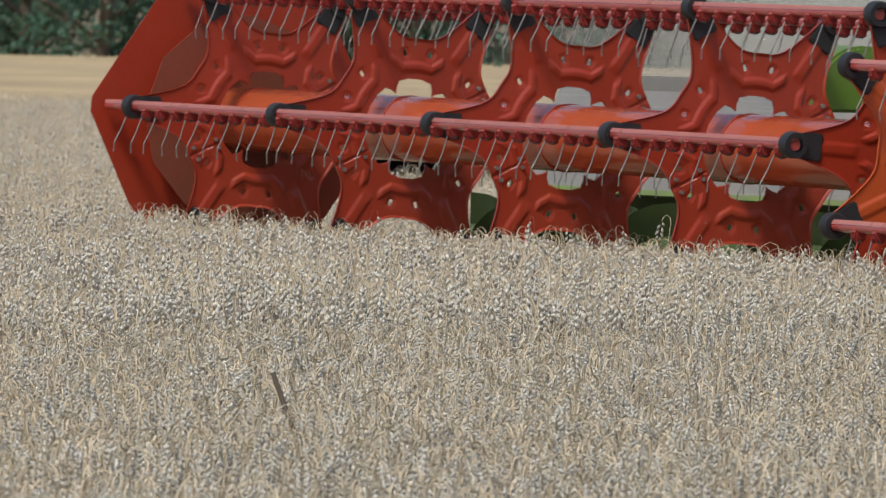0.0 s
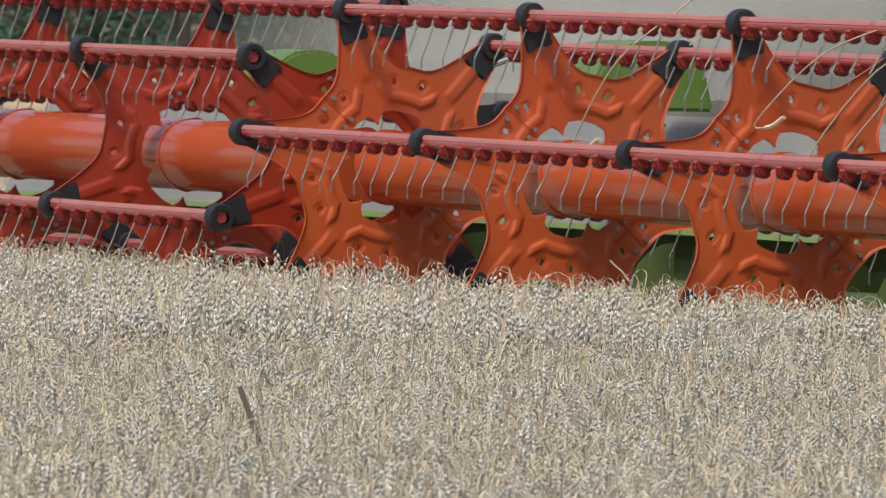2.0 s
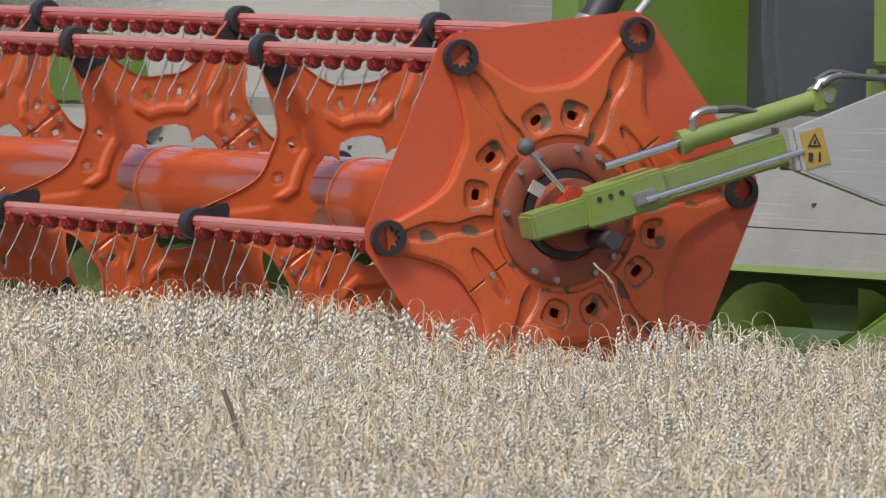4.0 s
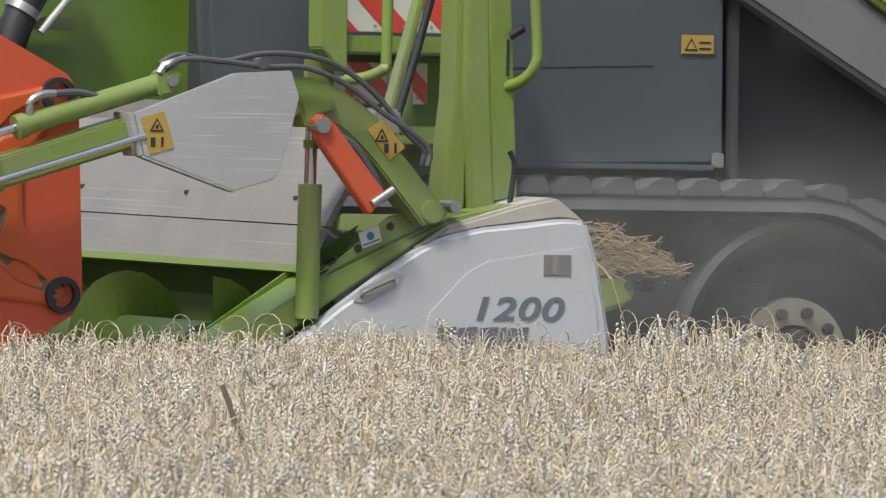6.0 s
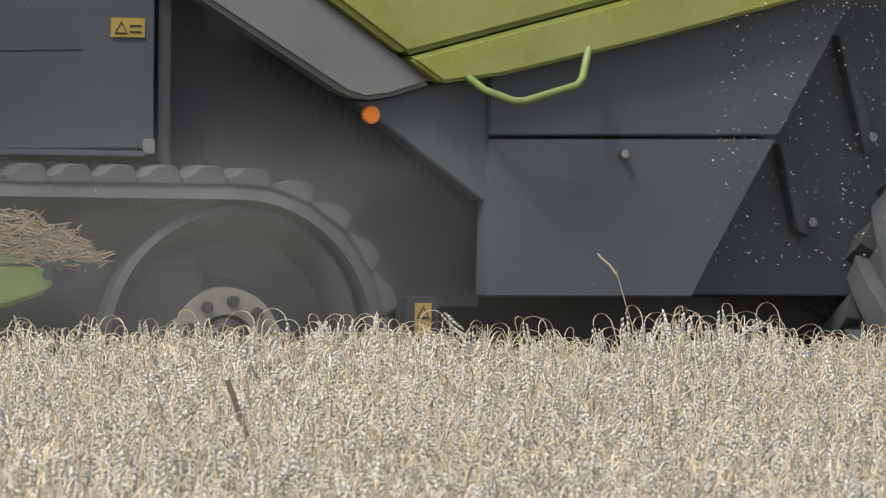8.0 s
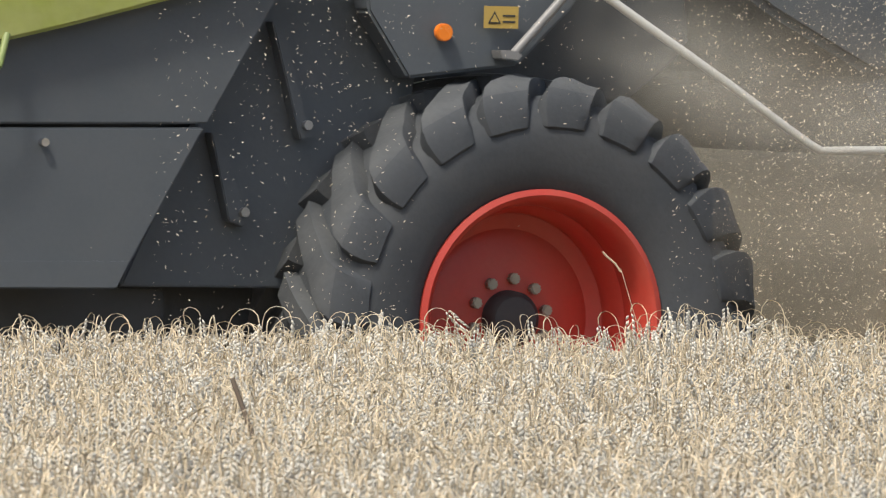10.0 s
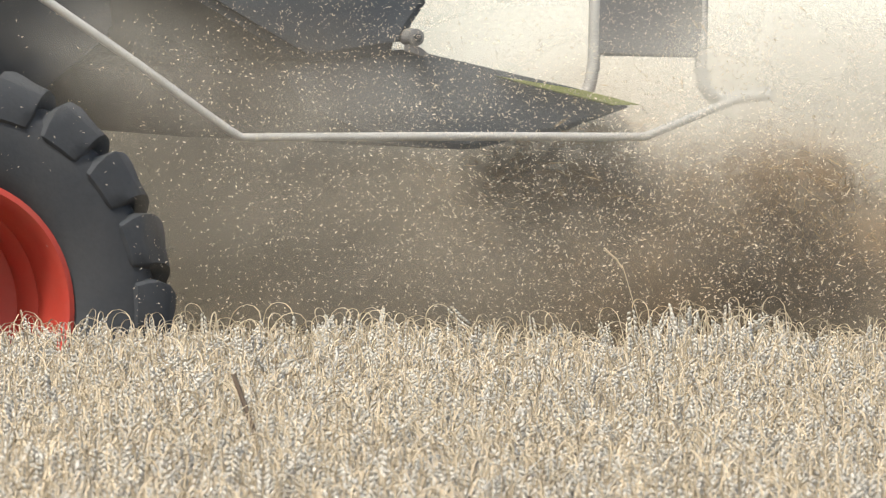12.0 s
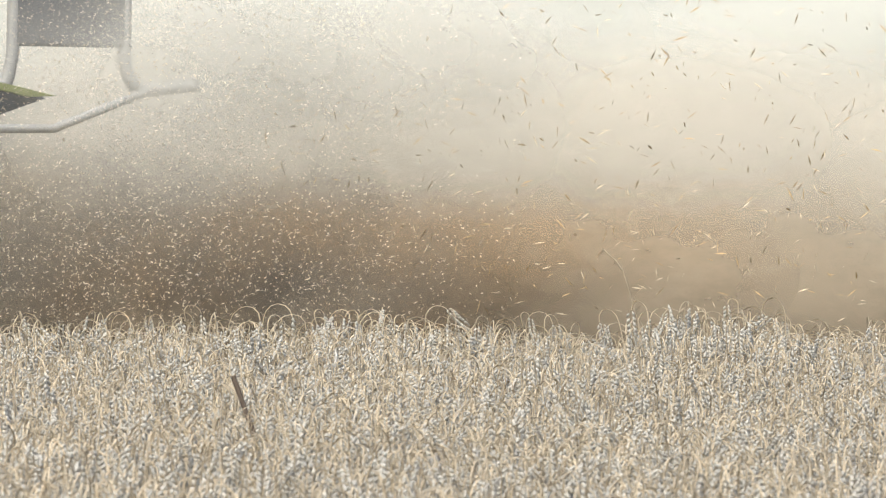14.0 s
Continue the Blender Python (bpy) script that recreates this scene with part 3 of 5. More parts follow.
    p("guard_flange", prism([(0.606, 1.44), (0.624, 1.44), (0.658, 1.318), (0.64, 1.316)], -0.235, -0.12, 0.003), ALU, combine)
    p("guard_foot", prism([(0.655, 1.318), (0.935, 1.222), (0.936, 1.218), (0.652, 1.313)], -0.237, -0.19), ALU, combine)
    st = part("warning_sticker", prism([(0.645, 1.425), (0.715, 1.445), (0.748, 1.342), (0.672, 1.322)], -0.2375, -0.2355), YELLOW, combine, "yellow warning sticker with black pictograms")
    warn_signs(st, 0.693, 1.405, 0.697, 1.358, -0.2385)
    # hoses over the guard
    for dz, dy in ((0.0, -0.20), (0.012, -0.16)):
        p("hydraulic_hose", rod(smooth_line([(0.73, dy, 1.565 + dz), (0.79, dy, 1.592 + dz), (0.92, dy, 1.588), (1.04, dy, 1.575 + dz * 3), (1.16, dy, 1.575 + dz * 3), (1.28, dy, 1.535 + dz * 4),
                                                (1.40, dy, 1.455 + dz * 4), (1.50, dy, 1.395), (1.555, dy, 1.345), (1.55, dy, 1.30)]), 0.0085, sides=8), HOSE, combine, "grey rubber hydraulic hose", smooth=True)
    p("hose_fitting", rod([(0.72, -0.19, 1.55), (0.73, -0.19, 1.572), (0.80, -0.19, 1.592)], 0.014, sides=8), STEEL, combine, smooth=True)
    p("hose_tie", disc(1.03, 1.585, 0.018, -0.21, -0.15, sides=10), HOSE, combine)
    # bowed lifting arm
    out = [Vector((x, 0, z)) for x, z in ((1.11, 1.545), (1.22, 1.545), (1.33, 1.50), (1.42, 1.43), (1.52, 1.31), (1.65, 1.165))]
    inn = [Vector((x, 0, z)) for x, z in ((1.57, 1.125), (1.475, 1.235), (1.39, 1.33), (1.30, 1.405), (1.20, 1.435), (1.11, 1.43))]
    ol = [(v.x, v.z) for v in smooth_line(out, 4)] + [(v.x, v.z) for v in smooth_line(inn, 4)]
    p("lifting_arm", prism(ol, -0.14, -0.02, 0.006), GREEN, combine, "bowed green lifting arm")
    p("arm_pivot", disc(1.595, 1.17, 0.036, -0.15, -0.01, sides=20, bevel=0.004), GREEN, combine)
    p("arm_pivot_nut", disc(1.665, 1.185, 0.018, -0.15, -0.05, sides=10), STEEL, combine)
    st = p("warning_sticker", prism([(1.385, 1.40), (1.435, 1.43), (1.505, 1.352), (1.455, 1.315)], -0.1435, -0.1405), YELLOW, combine, "yellow warning sticker with black pictograms")
    warn_signs(st, 1.43, 1.385, 1.46, 1.35, -0.1445)
    p("ram_bracket", prism([(1.155, 1.505), (1.27, 1.495), (1.275, 1.455), (1.225, 1.44), (1.225, 1.405), (1.185, 1.405), (1.175, 1.46)], -0.16, -0.06, 0.005), GREEN, combine)
    p("arm_hose", rod(smooth_line([(1.24, -0.15, 1.40), (1.33, -0.16, 1.36), (1.40, -0.16, 1.27), (1.44, -0.15, 1.20)]), 0.012, sides=8), HOSE, combine, smooth=True)
    p("locking_strut", prism([(1.195, 1.425), (1.225, 1.445), (1.262, 1.42), (1.435, 1.212), (1.378, 1.160), (1.215, 1.37)], -0.19, -0.145, 0.004), SHEET, combine, "flat orange locking strut")
    p("strut_pin", disc(1.222, 1.412, 0.024, -0.205, -0.13, sides=16, bevel=0.003), STEEL, combine)
    p("strut_clip", rod([(1.38, -0.20, 1.19), (1.445, -0.20, 1.232)], 0.013), STEEL, combine, smooth=True)
    # upright ram
    p("lift_ram", rod([(1.232, -0.09, 0.86), (1.234, -0.09, 1.243)], 0.034, sides=18), GREEN, combine, "upright green hydraulic ram", smooth=True)
    p("lift_ram_rod", rod([(1.234, -0.09, 1.24), (1.235, -0.09, 1.40)], 0.018, sides=14), CHROME, combine, "chrome piston rod", smooth=True)
    p("lift_ram_cap", rod([(1.234, -0.09, 1.345), (1.235, -0.09, 1.368)], 0.023, sides=14), GREEN, combine, smooth=True)


def warn_signs(st, x0, z0, x1, z1, y):
    part("pictogram", prism([(x0 - 0.022, z0 - 0.018), (x0 + 0.022, z0 - 0.018), (x0, z0 + 0.022)], y - 0.001, y), INK, st)
    part("pictogram_field", prism([(x0 - 0.013, z0 - 0.013), (x0 + 0.013, z0 - 0.013), (x0, z0 + 0.012)], y - 0.002, y - 0.001), YELLOW, st)
    part("pictogram_mark", prism([(x0 - 0.006, z0 - 0.010), (x0 + 0.005, z0 - 0.010), (x0 + 0.003, z0 + 0.004), (x0 - 0.003, z0)], y - 0.003, y - 0.002), INK, st)
    part("pictogram", box(x1 - 0.022, x1 - 0.008, y - 0.001, y, z1 - 0.014, z1 + 0.012, 0), INK, st)
    part("pictogram", box(x1 + 0.010, x1 + 0.017, y - 0.001, y, z1 - 0.014, z1 + 0.014, 0), INK, st)


reel_arm_beam()


def header_frame():
    p = part
    # white side cover, bulged and soft-edged
    o = [(0.90, 0.60), (1.16, 0.775), (1.32, 0.895), (1.45, 0.985), (1.56, 1.058), (1.64, 1.098), (1.76, 1.125), (1.90, 1.14), (2.02, 1.155), (2.095, 1.150), (2.135, 1.03), (2.175, 0.83), (2.20, 0.55), (2.1, 0.45), (1.2, 0.45)]
    bm = prism(o, -0.12, -0.06)
    bmesh.ops.bevel(bm, geom=list(bm.edges), offset=0.014, segments=3, affect="EDGES")
    cover = p("side_cover", bm, WHITE, combine, "dusty white plastic side cover of the header", smooth=True)
    top = [(1.56, 1.06), (1.66, 1.128), (1.90, 1.196), (2.00, 1.216), (2.03, 1.20), (2.105, 1.14), (2.02, 1.15), (1.76, 1.118), (1.64, 1.09)]
    p("cover_shoulder", prism(top, -0.10, 0.10, 0.012), DUSTYWHITE, combine, "white cover shoulder brown with dust", smooth=True)
    inset = [(1.56, 0.70), (1.60, 0.88), (1.72, 1.000), (1.78, 1.03), (2.075, 1.075), (2.125, 0.92), (2.15, 0.70)]
    p("cover_panel", prism(inset, -0.1245, -0.119, 0.002), WHITE, cover, smooth=True)
    p("handle_dish", prism([(1.36, 0.91), (1.40, 0.905), (1.50, 0.955), (1.515, 0.985), (1.48, 1.0), (1.38, 0.945)], -0.1245, -0.118, 0.002), ALU, cover, "worn recess of the cover's handle")
    p("cover_handle", rod(smooth_line([(1.385, -0.125, 0.925), (1.395, -0.135, 0.94), (1.47, -0.135, 0.972), (1.485, -0.125, 0.972)], 4), 0.006, sides=8), SILVER, cover, smooth=True)
    p("grille_badge", box(1.957, 2.043, -0.1275, -0.124, 0.99, 1.05, 0.001), SILVER, cover, "small brown square grille")
    p("badge_bar", box(1.985, 2.0, -0.129, -0.1265, 0.994, 1.046, 0), WALLGREY, cover)
    # lettering
    txt("1200", 1.722, 0.862, 0.118, cover, 0.0)
    for i, w in enumerate((0.060, 0.058, 0.056, 0.018, 0.062)):   # second line of lettering, half hidden by the crop: plain bars
        x = 1.625 + (0, 0.069, 0.136, 0.200, 0.226)[i]
        p("lettering_bar", prism([(x - 0.012, 0.775), (x + w - 0.012, 0.778), (x + w, 0.842), (x, 0.838)], -0.1275, -0.1255), LETTER, cover)
    # green top edge of the side wall
    gt = [(0.88, 0.70), (0.985, 0.792), (1.285, 0.972), (1.56, 1.10), (1.665, 1.146), (1.99, 1.214), (1.98, 1.19), (1.66, 1.118), (1.56, 1.064), (1.31, 0.905), (1.10, 0.755), (0.95, 0.63)]
    p("side_wall", prism(gt, -0.075, 0.16, 0.008), GREEN, combine, "green top edge of the header's side wall")
    bm = None
    for i in range(5):
        for j in range(3):
            x = 1.30 + i * 0.048 + j * 0.010
            bm = box(x, x + 0.035, -0.02 + j * 0.05, -0.008 + j * 0.05, 0.0, 0.004, 0, bm)
    bmesh.ops.transform(bm, matrix=pose(1.3, 0, 0.982, 0, -26, 0) @ pose(-1.3, 0, 0), verts=bm.verts)
    p("vent_slots", bm, DARKER, combine)
    p("corner_gusset", prism([(1.305, 0.985), (1.345, 1.03), (1.50, 1.155), (1.56, 1.165), (1.58, 1.115), (1.40, 1.035)], -0.06, -0.045, 0.003), GREEN, combine, "green gusset plate with bolt holes")
    for x, z in ((1.40, 1.06), (1.50, 1.125)):
        p("gusset_hole", disc(x, z, 0.012, -0.0625, -0.0595, sides=12), INK, combine)
    st = p("decal", prism([(1.415, 1.06), (1.475, 1.082), (1.462, 1.128), (1.40, 1.105)], -0.0635, -0.0605), SIGNWHITE, combine, "small white and blue instruction label")
    p("decal_mark", disc(1.437, 1.097, 0.012, -0.065, -0.0632, sides=12), BLUEINK, st)
    p("decal_line", prism([(1.415, 1.067), (1.467, 1.086), (1.466, 1.090), (1.414, 1.071)], -0.065, -0.0632), BLUEINK, st)
    # long rear wall of the header
    L0, L1 = 0.05, 12.6
    p("rear_wall_upper", prism([(1.345, 1.122), (1.50, 1.40), (1.52, 1.40), (1.365, 1.118)], L0, L1), WALLGREY, combine, "worn grey sheet-metal rear wall")
    p("rear_wall_lower", prism([(1.285, 1.005), (1.338, 1.118), (1.36, 1.112), (1.305, 1.0)], L0, L1), WALLGREY, combine, "worn grey lower wall sheet")
    p("wall_edge", prism([(1.272, 0.988), (1.28, 1.008), (1.31, 1.002), (1.30, 0.982)], L0, L1), GREEN, combine, "green folded lower edge of the rear wall")
    p("trough", prism([(1.33, 1.0), (1.36, 0.9), (1.33, 0.45), (0.95, 0.40), (0.45, 0.36), (0.45, 0.345), (0.96, 0.385), (1.35, 0.43), (1.38, 0.9), (1.35, 1.0)], 0.18, L1), TROUGH, combine, "green auger trough darkened for its inner shade")
    p("end_wall", prism([(0.95, 0.40), (1.40, 0.40), (1.44, 1.0), (1.50, 1.12), (1.30, 1.0), (1.0, 0.8)], 0.165, 0.178), GREEN_DEEP, combine)
    p("top_beam", box(1.50, 1.58, L0, L1, 1.38, 1.46, 0.01), WALLGREY, combine, "dusty square top beam of the header")
    rv = None
    for i in range(30):
        y = 0.35 + i * 0.40
        rv = part("rivet", disc(0, 0, 0.010, -0.006, 0.006, sides=6), DARKER, combine, at=pose(1.385, y, 1.195, 90, 0, 0)) if rv is None else share(rv, combine, pose(1.385 + (i % 2) * 0.06, y, 1.195 + (i % 2) * 0.11, 90, 0, 0))
    for y0, s in ((0.19, 1), (12.5, -1)):
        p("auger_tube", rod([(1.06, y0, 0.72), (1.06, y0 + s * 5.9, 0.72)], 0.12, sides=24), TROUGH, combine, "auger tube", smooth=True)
        bm = bmesh.new()
        n, turns = 24 * 9, 9
        a = [[bm.verts.new((1.06 + r * math.sin(q * 2 * math.pi * turns / n), y0 + s * 5.7 * q / n, 0.72 + r * math.cos(q * 2 * math.pi * turns / n))) for r in (0.11, 0.25)] for q in range(n + 1)]
        for u, w in zip(a, a[1:]):
            bm.faces.new((u[0], u[1], w[1], w[0]))
        bmesh.ops.solidify(bm, geom=list(bm.faces), thickness=0.006)
        # the far flight takes the trough's shade-darkened green
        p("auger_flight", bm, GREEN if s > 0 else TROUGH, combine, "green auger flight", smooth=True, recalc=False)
    # uprights and stay behind the near arm
    p("upright", prism([(1.735, 1.16), (1.805, 1.16), (1.812, 1.50), (1.80, 1.85), (1.775, 1.85), (1.77, 1.50)], 0.10, 0.22, 0.005), GREEN, combine, "green upright plate")
    p("upright", prism([(1.815, 1.16), (1.885, 1.16), (1.862, 1.50), (1.845, 2.0), (1.79, 2.0), (1.79, 1.52)], 0.06, 0.14, 0.005), GREEN, combine, "green upright post")
    p("stay_bar", prism([(1.612, 1.31), (1.636, 1.32), (1.785, 1.86), (1.765, 1.86)], 0.30, 0.36, 0.004), GREEN, combine, "slanting green stay")
    p("gas_spring", rod([(1.635, 0.27, 1.34), (1.72, 0.27, 1.62), (1.81, 0.27, 1.95)], 0.0125), BLACK, combine, "black gas spring", smooth=True)
    p("stay_plate", prism([(1.66, 1.40), (1.70, 1.38), (1.73, 1.42), (1.725, 1.53), (1.69, 1.60)], 0.30, 0.315, 0.003), GREEN, combine)
    p("hook", rod(smooth_line([(1.90, 0.0, 1.17), (1.915, 0.0, 1.30), (1.90, 0.0, 1.345)], 4), 0.008, sides=8), BLACK, combine, smooth=True)
    p("base_flange", box(1.69, 2.0, -0.02, 0.25, 1.150, 1.170, 0.004), GREEN, combine)


def txt(body, x, z, size, parent, turn):
    cu = bpy.data.curves.new("text", "FONT")
    cu.body, cu.size, cu.extrude, cu.shear, cu.space_character, cu.offset = body, size, 0.0008, 0.20, 1.05, 0.002
    tmp = bpy.data.objects.new("tmp", cu)
    me = bpy.data.meshes.new_from_object(tmp)
    bpy.data.objects.remove(tmp)
    me.materials.append(LETTER)
    ob = new("lettering", me)
    ob.parent = parent
    ob.matrix_basis = pose(x, -0.1265, z, 90, 0, 0) @ Matrix.Diagonal((1.20, 0.80, 1, 1))
    return tagged(ob, "slate-grey slanted model number")


header_frame()


# ---- body of the machine ----
def machine_body():
    p = part
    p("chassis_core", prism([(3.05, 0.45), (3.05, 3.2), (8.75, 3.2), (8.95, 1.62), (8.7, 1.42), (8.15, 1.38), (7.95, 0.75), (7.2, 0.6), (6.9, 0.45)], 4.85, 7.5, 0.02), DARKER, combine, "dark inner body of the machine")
    # front: feeder house, front wall and green corner
    p("feeder_house", prism([(1.52, 0.55), (1.52, 1.40), (3.1, 1.62), (3.1, 0.9)], 5.3, 6.9, 0.01), WALLGREY, combine, "dusty grey feeder house")
    hump = [(v.x, v.z) for v in smooth_line([(0.93, 0, 1.42), (0.97, 0, 1.56), (1.08, 0, 1.65), (1.24, 0, 1.665), (1.36, 0, 1.61), (1.42, 0, 1.42)], 4)]
    p("drive_housing", prism(hump, 5.95, 6.35, 0.012), GREEN_DEEP, combine, "rounded green drive housing on the header", smooth=True, at=pose(0, 0.39, 0))
    p("drive_housing", prism([(x * 0.8 - 0.35, z - 0.06) for x, z in hump], 7.6, 7.9, 0.012), GREEN_DEEP, combine, "rounded green drive housing on the header", smooth=True, at=pose(0, 0.39, 0))
    p("hose_bow", rod(smooth_line([(0.40, 6.0, 1.53), (0.60, 6.0, 1.60), (0.78, 6.0, 1.655), (0.83, 6.0, 1.58), (0.87, 6.0, 1.48)], 4), 0.012, sides=8), ALU, combine, smooth=True, at=pose(0, 0.39, 0))
    p("hose_bow", rod(smooth_line([(0.40, 6.05, 1.50), (0.60, 6.05, 1.57), (0.76, 6.05, 1.62), (0.82, 6.05, 1.55), (0.85, 6.05, 1.46)], 4), 0.012, sides=8), ALU, combine, smooth=True, at=pose(0, 0.39, 0))
    p("front_wall", box(3.0, 3.12, 5.3, 7.5, 1.2, 3.2, 0.02), WALLGREY, combine, "dusty front wall under the cab")
    p("front_corner", prism([(2.42, 1.52), (2.55, 1.46), (2.85, 1.42), (3.16, 1.40), (3.16, 1.56), (3.17, 1.9), (3.25, 2.3), (2.42, 2.3)], 5.05, 5.3, 0.02), GREEN_DEEP, combine, "rounded bright green front corner panel", smooth=True)
    p("front_hose", rod(smooth_line([(2.52, 4.9, 1.98), (2.46, 4.9, 1.84), (2.38, 4.9, 1.70), (2.33, 4.9, 1.55)]), 0.055, sides=14), BLACK, combine, "thick ribbed black hose", smooth=True)
    p("hose_collar", rod([(2.40, 4.9, 1.735), (2.385, 4.9, 1.71)], 0.066, sides=14), STEEL, combine, smooth=True)
    p("front_strut", rod([(2.44, 4.86, 1.65), (2.72, 4.86, 1.98)], 0.014), ALU, combine, smooth=True)
    p("front_beam", box(2.0, 2.6, 4.95, 5.02, 1.66, 1.70, 0.004), GREEN, combine)
    p("dark_door", prism([(2.95, 1.45), (3.02, 1.40), (3.9, 1.38), (3.9, 2.6), (2.94, 2.6), (2.92, 1.7)], 4.62, 4.72, 0.03), DARK, combine, "dark grey rounded panel behind the ladder", smooth=True)
    p("lower_front_panel", box(3.35, 3.9, 4.55, 4.62, 0.9, 1.38, 0.01), GREEN, combine, "green panel below the ladder")
    # ladder
    y0, y1 = 4.22, 4.34
    p("ladder_post", prism([(3.168, 1.85), (3.172, 1.62), (3.235, 1.545), (3.262, 1.545), (3.258, 1.85)], y0, y1, 0.005), GREEN, combine, "green ladder post")
    p("ladder_post", prism([(3.775, 1.85), (3.80, 1.10), (3.885, 1.10), (3.845, 1.85)], y0, y1, 0.005), GREEN, combine, "green ladder post with slots")
    p("post_slot", box(3.832, 3.842, y0 - 0.003, y0 + 0.01, 1.54, 1.66, 0), INK, combine)
    p("post_knob", rod([(3.835, y0 - 0.02, 1.67), (3.87, y0 - 0.05, 1.70)], 0.014), BLACK, combine, smooth=True)
    for z, h in ((1.605, 0.058), (1.308, 0.060), (1.02, 0.06)):
        p("ladder_step", box(3.26, 3.79, 4.24, 4.50, z, z + h, 0.006), GREEN, combine, "green ladder step dusted with chaff")
    p("ladder_back", box(3.24, 3.80, 4.50, 4.53, 1.10, 1.60, 0.004), GREEN, combine, "green sheet behind the ladder steps")
    p("ladder_side_plate", prism([(3.70, 1.50), (3.79, 1.51), (3.79, 1.36), (3.755, 1.38), (3.74, 1.44)], 4.40, 4.42, 0.003), GREEN, combine)
    for z0, z1, x0, x1, flip in ((1.675, 1.86, 3.295, 3.70, 0), (1.44, 1.575, 3.34, 3.64, 1)):
        base = p("warning_board", box(x0, x1, 4.42, 4.44, z0, z1, 0.003), SIGNWHITE, combine, "red and white striped warning board")
        w, h = x1 - x0, z1 - z0
        for i in range(-1, 3):
            a = x0 + i * w * 0.5 + w * 0.02
            q = clip_box([(a, z1), (a + w * 0.25, z1), (a + w * 0.25 + h, z0), (a + h, z0)], x0 + 0.004, x1 - 0.004)
            if q:
                p("red_stripe", prism(q, 4.416, 4.4195), SIGNRED, base)
        for i in range(4):
            p("screw", disc(x0 + w * (0.12 + 0.25 * i), z0 + 0.02, 0.006, 4.412, 4.416, sides=6), STEEL, base)
        p("board_seam", box(x0 + w * 0.51, x0 + w * 0.515, 4.4145, 4.416, z0, z1, 0), INK, base)
        p("board_bracket", box(x0 - 0.03, x0 - 0.004, 4.40, 4.44, z0 + 0.01, z1, 0.003), STEEL, combine)
    p("grab_rail", rod(smooth_line([(3.355, 4.12, 1.95), (3.355, 4.12, 1.60), (3.345, 4.12, 1.555), (3.30, 4.18, 1.525), (3.25, 4.26, 1.52)]), 0.019), GREEN, combine, "round green grab rail", smooth=True)
    p("grab_rail", rod(smooth_line([(3.885, 4.14, 1.95), (3.905, 4.14, 1.66), (3.90, 4.14, 1.58), (3.87, 4.18, 1.525), (3.82, 4.26, 1.495)]), 0.019), GREEN, combine, "round green grab rail", smooth=True)
    # side panels
    p("front_side_panel", prism([(3.9, 1.245), (4.765, 1.262), (4.745, 2.6), (3.9, 2.6)], 4.5, 4.56, 0.006), DARK, combine, "dark grey side panel")
    p("panel_ledge", box(3.9, 4.72, 4.47, 4.52, 1.235, 1.255, 0.004), DARK, combine)
    p("panel_latch", box(4.722, 4.752, 4.46, 4.50, 1.245, 1.295, 0.004), SILVER, combine)
    p("panel_fold", prism([(3.95, 1.566), (4.50, 1.583), (4.50, 1.588), (3.95, 1.571)], 4.497, 4.502), DARK, combine)
    p("panel_post", prism([(4.785, 1.2), (4.815, 1.2), (4.80, 2.6), (4.77, 2.6)], 4.48, 4.56, 0.004), DARKER, combine)
    # darker metal than the panels' puts the recess's shade into the colour
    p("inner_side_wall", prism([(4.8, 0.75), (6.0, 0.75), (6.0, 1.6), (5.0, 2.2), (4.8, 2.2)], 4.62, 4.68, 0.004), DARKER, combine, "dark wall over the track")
    p("slanted_fairing", prism([(4.70, 1.86), (5.40, 1.452), (5.47, 1.433), (5.56, 1.444), (5.725, 1.494), (5.05, 1.94)], 4.40, 4.52, 0.018), SILVER, combine, "slanting silver-grey fairing", smooth=True)
    p("green_side_hood", prism([(5.05, 1.945), (5.60, 1.582), (6.4, 1.79), (7.3, 2.01), (7.3, 2.8), (5.05, 2.8)], 4.36, 4.52, 0.02), GREEN_BODY, combine, "dusty green side hood", smooth=True)
    p("hood_lower_strip", prism([(5.605, 1.576), (5.73, 1.494), (5.95, 1.525), (6.5, 1.655), (7.05, 1.80), (7.4, 1.90), (7.4, 2.03), (6.4, 1.784)], 4.355, 4.52, 0.012), GREEN_BODY, combine, "dusty green lower edge of the hood", smooth=True)
    p("wedge_panel", prism([(5.46, 1.425), (5.56, 1.438), (5.725, 1.487), (5.945, 1.52), (5.945, 1.115), (5.925, 1.108)], 4.45, 4.55, 0.006), DARK, combine, "dark grey wedge-shaped panel")
    p("upper_side_panel", prism([(5.965, 1.325), (7.035, 1.340), (7.30, 1.80), (7.35, 1.95), (6.6, 1.72), (5.965, 1.55)], 4.50, 4.58, 0.006), DARK, combine, "dark grey upper side panel", at=pose(-0.032, -0.07, 0))
    p("lower_side_panel", prism([(5.965, 0.79), (6.725, 0.797), (6.775, 0.89), (7.025, 1.328), (5.965, 1.312)], 4.50, 4.58, 0.006), DARK, combine, "dark grey hinged side panel", at=pose(-0.032, -0.07, 0))
    p("panel_lower_band", prism([(5.97, 0.795), (6.722, 0.80), (6.768, 0.89), (5.97, 0.885)], 4.494, 4.505, 0.003), DARK, combine, at=pose(-0.032, -0.07, 0))
    p("panel_lock", disc(6.452, 1.272, 0.014, 4.47, 4.51, sides=12), CHROME, combine, at=pose(-0.032, -0.07, 0))
